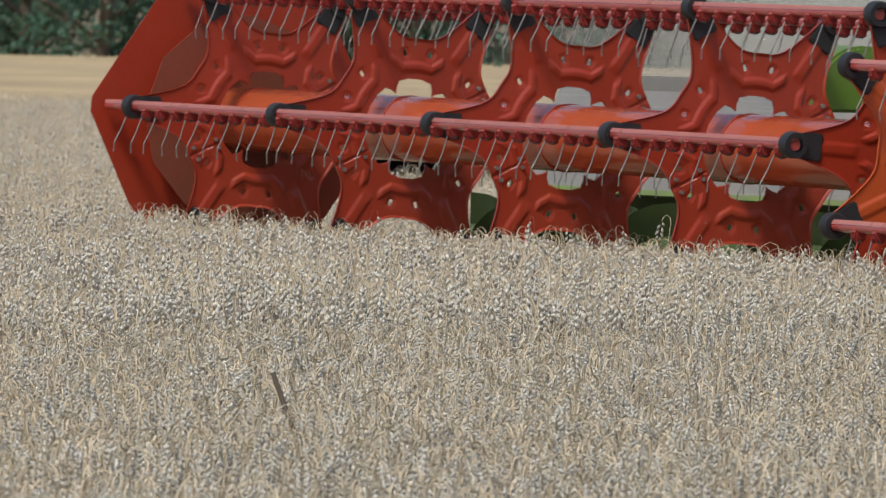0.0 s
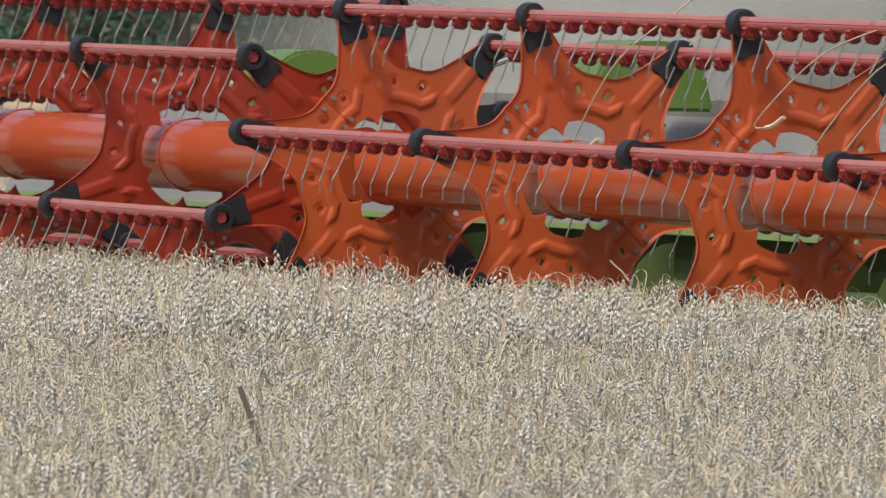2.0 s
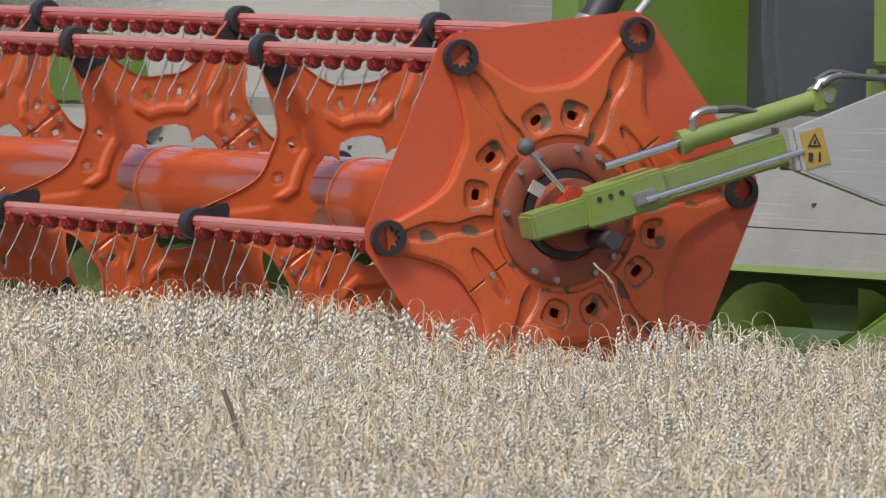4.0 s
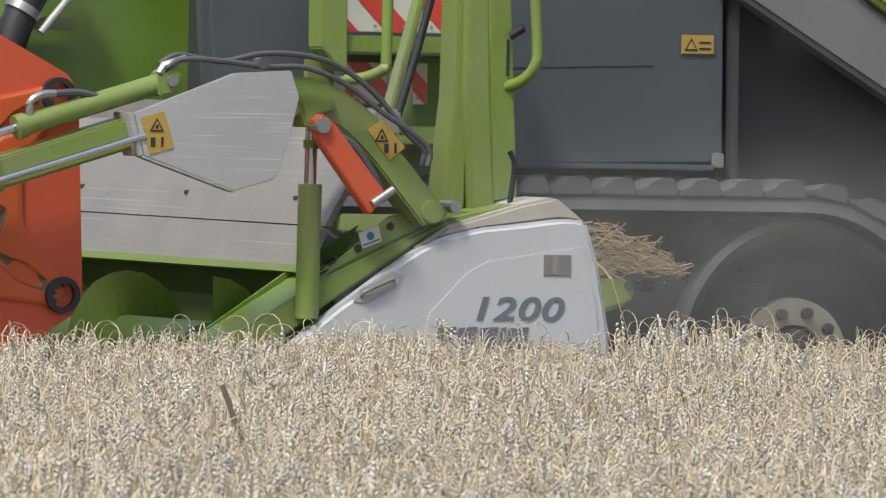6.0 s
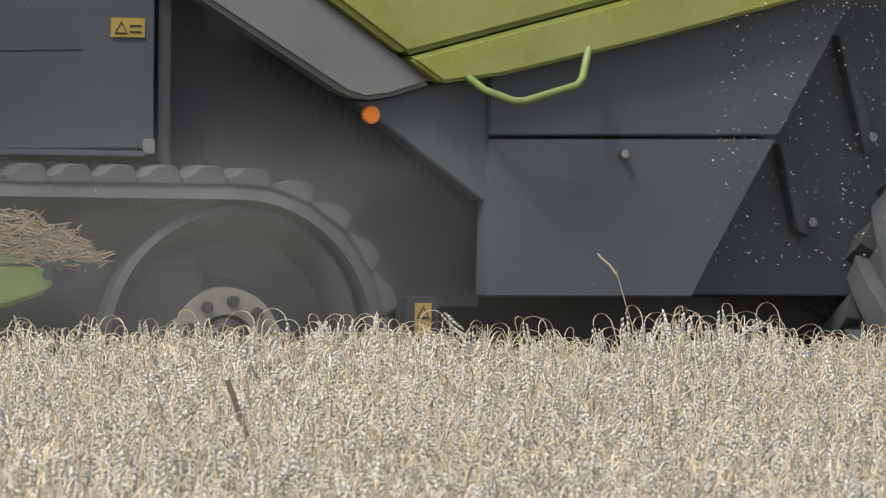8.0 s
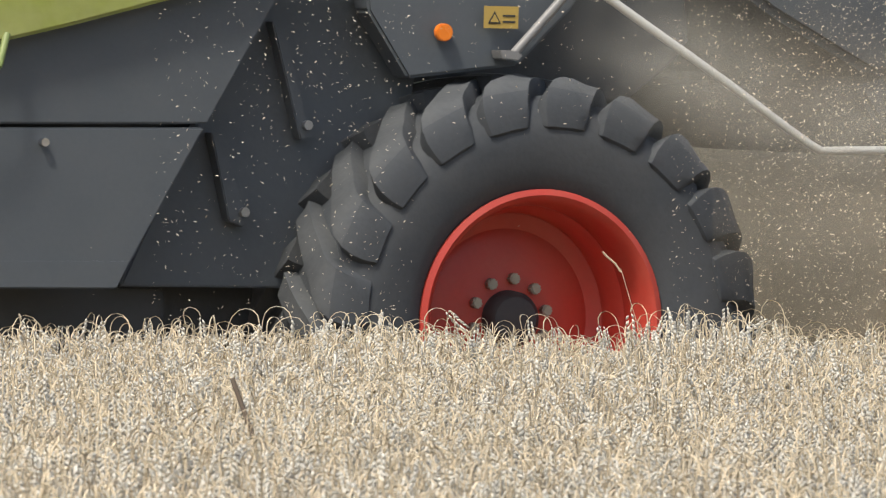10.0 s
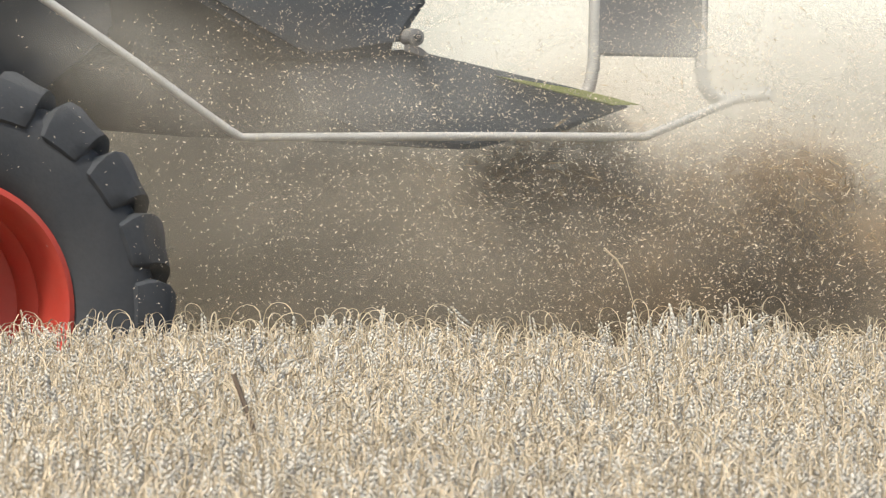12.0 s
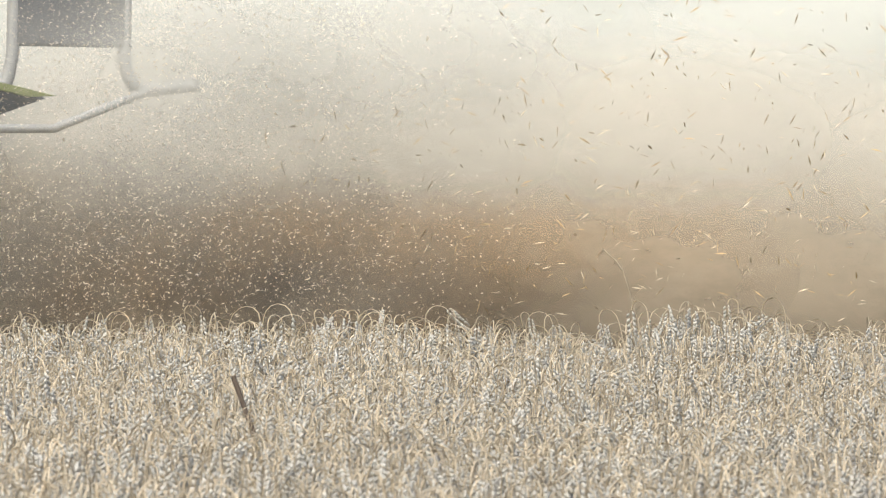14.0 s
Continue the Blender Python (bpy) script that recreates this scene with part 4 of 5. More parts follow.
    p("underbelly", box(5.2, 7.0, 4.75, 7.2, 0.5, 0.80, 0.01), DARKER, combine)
    p("rear_recess_panel", prism([(7.06, 1.33), (7.33, 1.80), (7.6, 1.95), (7.9, 1.9), (7.75, 0.8), (6.8, 0.8)], 4.66, 4.72, 0.006), DARK, combine, "dark recessed panel before the rear wheel")
    p("recess_strip", prism([(7.30, 1.68), (7.345, 1.66), (7.45, 1.30), (7.41, 1.29)], 4.60, 4.66, 0.004), DARK, combine)
    p("recess_arm", prism([(7.09, 1.31), (7.13, 1.30), (7.235, 1.04), (7.215, 1.0), (7.16, 1.02)], 4.60, 4.66, 0.004), DARK, combine)
    for x, z in ((7.43, 1.34), (7.21, 1.05)):
        p("recess_bolt", disc(x, z, 0.016, 4.58, 4.61, sides=10), STEEL, combine)
    p("hood_handle", rod([(5.82, 4.36, 1.518), (5.87, 4.33, 1.475), (5.96, 4.30, 1.441), (6.0, 4.30, 1.441), (6.19, 4.30, 1.496), (6.215, 4.31, 1.52), (6.26, 4.36, 1.62)], 0.013), GREEN, combine, "bent bright green grab handle", smooth=True)
    for x, z, y in ((5.507, 1.386, 4.44), (7.862, 1.655, 4.48)):
        p("side_marker", disc(x, z, 0.030, y - 0.02, y + 0.01, sides=24, bevel=0.006), AMBER, combine, "round amber reflector", smooth=True)
    for x0, x1, z0, z1, y in ((4.60, 4.72, 1.625, 1.688, 4.496), (5.665, 5.725, 0.66, 0.77, 4.40), (8.005, 8.13, 1.672, 1.745, 4.47)):
        st = p("warning_sticker", box(x0, x1, y - 0.003, y - 0.001, z0, z1, 0), YELLOW, combine, "yellow warning sticker")
        a, b = x0 + (x1 - x0) * (0.3 if x1 - x0 > 0.1 else 0.5), z0 + (z1 - z0) * (0.45 if x1 - x0 > 0.1 else 0.7)
        p("pictogram", prism([(a - 0.024, b - 0.018), (a + 0.024, b - 0.018), (a, b + 0.024)], y - 0.005, y - 0.0035), INK, st)
        p("pictogram_field", prism([(a - 0.016, b - 0.013), (a + 0.016, b - 0.013), (a, b + 0.014)], y - 0.0065, y - 0.0052), YELLOW, st)
        for i in range(2):
            if x1 - x0 > 0.1:
                p("sticker_line", box(a + 0.03, x1 - 0.012, y - 0.005, y - 0.0035, b + 0.006 - 0.02 * i, b + 0.012 - 0.02 * i, 0), INK, st)
    p("sticker_post", box(5.64, 5.76, 4.41, 4.5, 0.5, 0.79, 0.005), DARKER, combine)
    # rear
    p("rear_side_panel", prism([(7.55, 2.4), (7.60, 1.72), (7.75, 1.50), (8.15, 1.55), (8.35, 1.75), (8.6, 2.4)], 4.50, 4.62, 0.01), DARK, combine, "dark side panel over the rear wheel")
    p("bracket_lug", prism([(8.045, 1.60), (8.055, 1.57), (8.11, 1.565), (8.13, 1.585), (8.10, 1.60)], 4.42, 4.5, 0.004), SILVER, combine)
    p("bracket_strut", rod([(8.10, 4.44, 1.585), (8.30, 4.44, 1.80)], 0.016), SILVER, combine, smooth=True)
    p("rear_hood", prism([(8.72, 2.8), (8.75, 2.05), (9.18, 1.74), (9.58, 1.53), (9.93, 1.58), (9.955, 1.64), (10.04, 1.76), (10.10, 2.8)], 4.72, 7.3, 0.03), DARK, combine, "dark grey rear hood over the straw chopper", smooth=True)
    p("rear_axle", rod([(8.155, 4.7, 0.71), (8.155, 7.6, 0.71)], 0.09, sides=14), DARKER, combine, "rear axle", smooth=True)
    p("far_wheel", lathe([(0.0, 0.0), (0.43, 0.0), (0.72, 0.02), (0.79, 0.1), (0.79, 0.5), (0.72, 0.58), (0.0, 0.58)], 48), RUBBER, combine, "rear wheel of the far side", smooth=True, at=pose(8.155, 7.1, 0.72))
    p("hood_hinge", disc(9.955, 1.622, 0.030, 4.66, 4.74, sides=20, bevel=0.005), SILVER, combine, "pale hinge boss", smooth=True)
    p("hood_hinge_pin", disc(9.955, 1.622, 0.013, 4.645, 4.67, sides=12), DARKER, combine)
    p("hood_hinge_tab", prism([(9.935, 1.60), (9.975, 1.59), (10.01, 1.565), (9.995, 1.555), (9.935, 1.575)], 4.67, 4.72, 0.003), SILVER, combine)
    p("spreader_deck", prism([(9.52, 1.50), (9.62, 1.36), (9.85, 1.27), (10.2, 1.25), (10.55, 1.32), (10.81, 1.41), (10.60, 1.462), (9.98, 1.582), (9.8, 1.57)], 4.75, 7.2, 0.02), DARK, combine, "dark tail deflector of the straw spreader", smooth=True)
    p("spreader_stripe", prism([(10.28, 1.50), (10.60, 1.457), (10.81, 1.412), (10.71, 1.408), (10.38, 1.475)], 4.72, 4.752, 0.003), GREEN_BODY, combine)
    p("guard_rail", rod(smooth_line([(8.30, 4.3, 1.83), (8.45, 4.3, 1.735), (8.80, 4.3, 1.52), (9.13, 4.3, 1.308), (9.20, 4.3, 1.287), (9.3, 4.3, 1.289), (10.0, 4.3, 1.302), (10.57, 4.3, 1.309), (10.65, 4.3, 1.320), (10.82, 4.3, 1.385), (10.99, 4.3, 1.450)], 3), 0.0145, sides=12), RAIL, combine, "bent pale grey guard rail", smooth=True)
    p("rear_ladder_plate", box(10.755, 11.165, 4.98, 5.02, 1.572, 2.2, 0.01), SILVER, combine, "grey plate of the rear ladder")
    for x, e in ((10.765, -1), (11.165, 1)):
        p("rear_ladder_tube", rod(smooth_line([(x, 5.0, 2.2), (x, 5.0, 1.60), (x + 0.005 * e, 5.0, 1.52), (x + (0.03 if e > 0 else -0.02), 5.0, 1.455), (x + (0.09 if e > 0 else -0.045), 5.0, 1.437), (x + (0.22 if e > 0 else -0.06), 4.9, 1.455 if e > 0 else 1.42)]), 0.022), RAIL, combine, "pale bent ladder tube", smooth=True)
    # green swing arm and straw in front of the drive wheel
    p("track_arm", prism([(3.4, 0.80), (4.05, 0.925), (4.15, 0.905), (4.205, 0.875), (4.215, 0.845), (4.19, 0.80), (4.05, 0.755), (3.4, 0.65)], 3.98, 4.12, 0.02), GREEN, combine, "rounded bright green arm end with a hole", smooth=True)
    p("arm_hole", disc(4.182, 0.862, 0.018, 3.974, 3.99, sides=14), DARKER, combine)
    p("arm_bracket", box(4.21, 4.31, 4.05, 4.15, 0.84, 0.91, 0.006), BLACK, combine)
    bm = bmesh.new()
    for i in range(1300):
        c = Vector((random.uniform(3.72, 4.38), random.uniform(3.95, 4.2), 0.90))
        c.z += random.random() * 0.16 * (1 - abs((c.x - 4.04) / 0.36) ** 2.2) + random.uniform(-0.02, 0.015)
        d = Vector((random.gauss(0, 1), random.gauss(0, 1), random.gauss(0, 0.45))).normalized() * random.uniform(0.02, 0.05)
        s = Vector((0, 0, 0.0035))
        v = [bm.verts.new(c - d), bm.verts.new(c - d + s), bm.verts.new(c + d * 0.6 + s * 1.4), bm.verts.new(c + d)]
        bm.faces.new(v)
    tagged(part("straw_heap", bm, HEAP, combine, "tangled straw caught before the track wheel"), kind="stuff")
    p("straw_shelf", box(3.5, 4.36, 3.98, 4.3, 0.88, 0.90, 0.005), DARKER, combine)
    p("track_frame", box(3.0, 4.9, 4.35, 4.6, 0.35, 0.9, 0.03), DARKER, combine, "dark frame of the crawler track")


def clip_box(q, x0, x1):
    """Cuts a slanted stripe off at x0 and x1."""
    for lim, keep in ((x0, lambda v: v[0] >= x0), (x1, lambda v: v[0] <= x1)):
        out = []
        for a, b in zip(q, q[1:] + q[:1]):
            if keep(a):
                out.append(a)
            if keep(a) != keep(b):
                t = (lim - a[0]) / (b[0] - a[0])
                out.append((lim, a[1] + t * (b[1] - a[1])))
        q = out
        if len(q) < 3:
            return None
    return q


machine_body()

# ---- crawler track ----
TW, TF = (4.965, 0.620), (3.05, 0.62)     # axles of drive wheel and front wheel
TRW, TRF = 0.54, 0.54


def belt_line():
    """The belt's way: round the drive wheel, along the top to the front wheel, and back below."""
    pts = []
    for i in range(25):
        a = radians(90 - 180 * i / 24)
        pts.append((TW[0] + TRW * math.cos(a), TW[1] + TRW * math.sin(a)))
    for i in range(25):
        a = radians(-90 - 180 * i / 24)
        pts.append((TF[0] + TRF * math.cos(a), TF[1] + TRF * math.sin(a)))
    return pts


BELT = belt_line()
BELT_S = np.concatenate([[0], np.cumsum([math.dist(a, b) for a, b in zip(BELT, BELT[1:] + BELT[:1])])])


def belt_at(s):
    s %= BELT_S[-1]
    i = int(np.searchsorted(BELT_S, s, side="right")) - 1
    a, b = BELT[i], BELT[(i + 1) % len(BELT)]
    f = (s - BELT_S[i]) / (BELT_S[i + 1] - BELT_S[i])
    return a[0] + (b[0] - a[0]) * f, a[1] + (b[1] - a[1]) * f, math.degrees(math.atan2(-(b[1] - a[1]), b[0] - a[0]))


def crawler():
    cx, cz = 4.0, 0.64
    bm = bmesh.new()
    n = len(BELT)
    rings = []
    for i in range(n):
        a, b = Vector(BELT[i - 1]), Vector(BELT[(i + 1) % n])
        d = (b - a).normalized()
        nrm = Vector((d.y, -d.x))
        if nrm.dot(Vector(BELT[i]) - Vector((cx, cz))) < 0:
            nrm = -nrm
        o, q = Vector(BELT[i]), Vector(BELT[i]) - nrm * 0.055
        rings.append([bm.verts.new((v.x, y, v.y)) for v, y in ((o, 4.26), (o, 4.86), (q, 4.86), (q, 4.24))])
    for i in range(n):
        a, b = rings[i], rings[(i + 1) % n]
        for k in range(4):
            bm.faces.new((a[k], a[(k + 1) % 4], b[(k + 1) % 4], b[k]))
    part("track_belt", bm, LUGTOP, combine, "dusty black rubber crawler belt", smooth=True)
    count = 46
    lug = prism([(-0.078, -0.010), (-0.074, 0.012), (-0.040, 0.020), (-0.014, 0.046), (0.052, 0.052), (0.064, 0.046), (0.074, 0.014), (0.077, -0.010)], 4.245, 4.86, 0.006)
    for v in lug.verts:
        v.co.x += (v.co.y - 4.245) * 0.22
    lugs = [part("track_lug", lug, LUGTOP, combine, "dusty rubber track lug", smooth=True)]
    lugs += [share(lugs[0], combine, Matrix()) for _ in range(count - 1)]
    prof = [(0.0, 0.20), (0.10, 0.20), (0.115, 0.10), (0.19, 0.10), (0.21, 0.13), (0.31, 0.155), (0.355, 0.13), (0.375, 0.03), (0.41, 0.0), (0.43, 0.02), (0.43, 0.5)]
    wheels = []
    for (x, z), k, first in ((TW, 1.08, True), (TF, 1.05, False)):
        w = part("track_wheel", lathe([(r * k, y) for r, y in prof], 56), RUBBER, combine, "dark dished drive wheel of the track", smooth=True)
        w.matrix_basis = pose(x, 4.27, z)
        part("wheel_flange", lathe([(0.105, 0.085), (0.108, 0.065), (0.195, 0.065), (0.198, 0.1)], 40), NUT, w, "dusty cream bolt ring", smooth=True)
        part("hub_cap", lathe([(0.0, 0.04), (0.07, 0.045), (0.095, 0.07), (0.10, 0.2)], 32), HUBC, w, smooth=True)
        nut = None
        for i in range(10):
            a = 2 * math.pi * i / 10
            m = pose(0.152 * math.cos(a), 0.055, 0.152 * math.sin(a))
            nut = part("wheel_nut", disc(0, 0, 0.020, -0.018, 0.012, sides=8, bevel=0.004), HUBC, w, at=m) if nut is None else share(nut, w, m)
        wheels.append(w)
    return lugs, wheels


lugs, track_wheels = crawler()


# ---- rear wheel ----
def rear_wheel():
    R, rim = 0.815, 0.43
    tyre = [(rim - 0.01, 0.02), (rim + 0.02, -0.01), (0.50, -0.03), (0.60, -0.045), (0.68, -0.035), (0.72, 0.0), (0.745, 0.05), (0.752, 0.30), (0.745, 0.54), (0.72, 0.60), (0.60, 0.64), (rim, 0.60)]
    w = part("rear_wheel", lathe(tyre, 72), RUBBER, combine, "large farm tyre on a red rim", smooth=True)
    ring = lathe([(rim + 0.004, 0.03), (rim + 0.008, -0.012), (rim - 0.012, -0.020), (rim - 0.030, -0.004), (rim - 0.038, 0.05), (rim - 0.05, 0.09), (rim - 0.048, 0.16), (rim - 0.075, 0.19),
                  (rim - 0.078, 0.27), (0.30, 0.285), (0.27, 0.27), (0.20, 0.27), (0.14, 0.255), (0.0, 0.255)], 64)
    part("rim", ring, RIM, w, "deep dished red rim", smooth=True)
    part("hub", lathe([(0.0, 0.185), (0.075, 0.19), (0.093, 0.21), (0.097, 0.26)], 32), HUBC, w, "dark cast hub", smooth=True)
    nut = None
    for i in range(10):
        a = 2 * math.pi * i / 10
        m = pose(0.135 * math.cos(a), 0.245, 0.135 * math.sin(a))
        nut = part("wheel_nut", disc(0, 0, 0.020, -0.022, 0.012, sides=10, bevel=0.005), NUT, w, "zinc wheel nut", at=m) if nut is None else share(nut, w, m)
    # lugs: slanted bars from the shoulder to the middle, alternately from both sides
    def lug(side):
        bm = bmesh.new()
        rows = []
        # from a rounded tongue on the side wall over the shoulder to the middle: top y, top r, foot y, foot r, half width, turn
        path = [(-0.040, 0.634, -0.036, 0.636, 0.066, 0.0), (-0.052, 0.645, -0.036, 0.646, 0.088, 0.0), (-0.052, 0.690, -0.024, 0.690, 0.098, 0.004), (-0.044, 0.735, -0.004, 0.712, 0.100, 0.012), (-0.028, 0.774, 0.020, 0.728, 0.098, 0.03), (0.0, 0.802, 0.040, 0.735, 0.093, 0.06),
                (0.036, 0.813, 0.055, 0.738, 0.085, 0.10), (0.09, 0.815, 0.09, 0.738, 0.072, 0.16), (0.16, 0.815, 0.16, 0.740, 0.060, 0.22), (0.24, 0.815, 0.24, 0.740, 0.052, 0.29), (0.315, 0.812, 0.315, 0.740, 0.047, 0.36)]
        for ty, tr, fy, fr, hw, ang in path:
            row = []
            for da, k in ((-1.06, 0.0), (-0.98, 0.62), (-0.90, 0.96), (-0.72, 1.0), (0.30, 0.84), (0.80, 0.86), (0.93, 0.55), (1.03, 0.0)):
                q = ang + da * hw / 0.76
                r, y = fr + (tr - fr) * k, fy + (ty - fy) * k
                row.append(bm.verts.new((r * math.sin(q), y if side > 0 else 0.60 - y, r * math.cos(q))))
            rows.append(row)
        for a, b in zip(rows, rows[1:]):
            for k in range(7):
                bm.faces.new((a[k], a[k + 1], b[k + 1], b[k]))
        bm.faces.new(rows[0])
        bm.faces.new(rows[-1])
        return bm
    near = far = None
    for i in range(20):
        m = pose(0, 0, 0, 0, 18 * i, 0)
        if near is None:
            near = part("tread_lug", lug(1), (RUBBER, LUGTOP), w, "worn dusty tread bar", smooth=True, at=m)
            for poly in near.data.polygons:          # dust sits on the crown of each bar
                poly.material_index = 1 if math.hypot(poly.center.x, poly.center.z) > 0.755 else 0
            far = part("tread_lug", lug(-1), LUGTOP, w, "worn dusty tread bar", smooth=True, at=pose(0, 0, 0, 0, 9, 0))
        else:
            share(near, w, m)
            share(far, w, pose(0, 0, 0, 0, 18 * i + 9, 0))
    return w


wheel = rear_wheel()
WHEEL_AT = (8.155, 4.30, 0.708)


# ---- wheat ----
def stalk_template(rng, near, grains=7):
    """One wheat plant top: a thin stem, a bent neck and a nodding ear of overlapping spikelets. Returns corners, faces and their material."""
    verts, faces, mats = [], [], []
    low, h = 0.28, 0.80
    bend = radians(rng.choice([22, 135, 155, 165, 170, 174, 176, 178, 180, 182]) + rng.uniform(-8, 8))
    rad = rng.uniform(0.014, 0.048)
    if bend < 1.2:
        h -= 0.085
    lean = rng.uniform(-0.11, 0.11)
    path = [(lean * (z - low) / h, 0.0, z) for z in np.linspace(low, h - rad, 3)]
    n = 6 if near else 4
    x0, z0 = path[-1][0], path[-1][2]
    for i in range(1, n + 1):
        a = bend * i / n
        path.append((x0 + rad * (1 - math.cos(a)), 0.0, z0 + rad * math.sin(a) * 1.0))
    sides = 3 if near else 2
    r = 0.0018
    for p in path:
        for k in range(sides):
            q = 2 * math.pi * k / sides
            verts.append((p[0] + r * math.cos(q), p[1] + r * math.sin(q), p[2] + r * 0.5 * math.sin(q)))
    for i in range(len(path) - 1):
        for k in range(sides if sides > 2 else 1):
            a, b = i * sides + k, i * sides + (k + 1) % sides
            faces.append((a, b, b + sides, a + sides))
            mats.append(1)
    # the ear
    d = Vector((math.sin(bend), 0, math.cos(bend)))
    p = Vector(path[-1])
    length = rng.uniform(0.068, 0.098)
    turn = rng.uniform(0, math.pi)
    count = 15 if near else grains
    side = Vector((0, 1, 0))
    other = d.cross(side)
    for i in range(count):
        t = (i + 0.3) / count
        s = 1 if i % 2 else -1
        base = p + d * (length * t) + other * (0.012 * (t - 0.5) ** 2)
        ax = (side * math.cos(turn) + other * math.sin(turn)) * s
        up = d.cross(ax)
        full = 0.62 + 0.45 * math.sin(math.pi * min(1, t * 0.9 + 0.12))
        size = (0.0195 if near else 0.027) * full
        wid = (0.0054 if near else 0.0076) * full
        out = (d * 0.93 + ax * rng.uniform(0.30, 0.58) + up * rng.uniform(-0.16, 0.16)).normalized()
        c = base + ax * 0.0036
        k0 = len(verts)
        mid = c + out * size * 0.45
        tip = c + out * size
        q = out.cross(up).normalized()
        for v in (c, mid + up * wid, mid + q * wid * 0.8, mid - up * wid, mid - q * wid * 0.8, tip):
            verts.append(tuple(v))
        for a, b in ((1, 2), (2, 3), (3, 4), (4, 1)):
            faces.append((k0, k0 + b, k0 + a, k0 + a))
            faces.append((k0 + a, k0 + b, k0 + 5, k0 + 5))
            mats += [0, 0]
    # a dry leaf
    if near and rng.random() < 0.8:
        a0 = rng.uniform(0, 6.28)
        zc = rng.uniform(0.45, 0.66)
        k0 = len(verts)
        for i, (u, dz) in enumerate(((0.0, 0.0), (0.045, 0.05), (0.10, 0.045), (0.14, -0.02))):
            wv = 0.0045 * (1 - i / 4.2)
            for s in (-1, 1):
                verts.append((u * math.cos(a0) - s * wv * math.sin(a0), u * math.sin(a0) + s * wv * math.cos(a0), zc + dz))
        for i in range(3):
            a = k0 + 2 * i
            faces.append((a, a + 1, a + 3, a + 2))
            mats.append(1)
    return np.array(verts), faces, mats


def wheat_mesh(name, spots, templates, rng):
    """All the plants at the spots (x, y, height factor) as one mesh."""
    vs, fs, ms, base = [], [], [], 0
    fa = [np.array(t[1]) for t in templates]
    ma = [np.array(t[2]) for t in templates]
    for x, y, k in spots:
        i = rng.randrange(len(templates))
        a = rng.uniform(0, 2 * math.pi)
        tilt = rng.gauss(0, 0.11)
        v = templates[i][0]
        c, s = math.cos(a), math.sin(a)
        sc = rng.uniform(0.85, 1.15)
        top = v[:, 2] * 1.0
        w = np.empty_like(v)
        w[:, 0] = (v[:, 0] * c - v[:, 1] * s) * sc + x + tilt * (top - 0.3)
        w[:, 1] = (v[:, 0] * s + v[:, 1] * c) * sc + y
        w[:, 2] = (top - 0.80) * sc + 0.80 * k
        vs.append(w)
        fs.append(fa[i] + base)
        ms.append(ma[i])
        base += len(v)
    v, f, m = np.concatenate(vs), np.concatenate(fs), np.concatenate(ms)
    tri = f[:, 2] == f[:, 3]
    counts = np.where(tri, 3, 4)
    keep = np.ones(f.shape, bool)
    keep[tri, 3] = False
    loops = f[keep]
    me = bpy.data.meshes.new(name)
    me.vertices.add(len(v))
    me.vertices.foreach_set("co", v.astype(np.float32).ravel())
    me.loops.add(len(loops))
    me.loops.foreach_set("vertex_index", loops.astype(np.int32))
    me.polygons.add(len(f))
    starts = np.concatenate([[0], np.cumsum(counts)[:-1]])
    me.polygons.foreach_set("loop_start", starts.astype(np.int32))
    me.polygons.foreach_set("material_index", m.astype(np.int32))
    me.update(calc_edges=True)
    me.validate()
    me.materials.append(EAR)
    me.materials.append(STRAW)
    return new(name, me)


rng = random.Random(5)
NEAR_KINDS = [stalk_template(rng, True) for _ in range(30)]
FAR_KINDS = [stalk_template(rng, False) for _ in range(20)]
MISTY_KINDS = [stalk_template(rng, False, 3) for _ in range(12)]
STRIP = 0.30                       # the swath is cut strip by strip
LAST = 4.92
FIRST = -2.4


def half_width(y):
    return y * 0.0425 + 0.35


def height(x, y):
    return 1.0 + 0.055 * math.exp(-((x - 0.68) / 0.13) ** 2 - ((y - 31.2) / 1.2) ** 2) + 0.035 * noise.noise((x * 1.1, y * 0.5, 2.0)) + rng.gauss(0.006, 0.030)


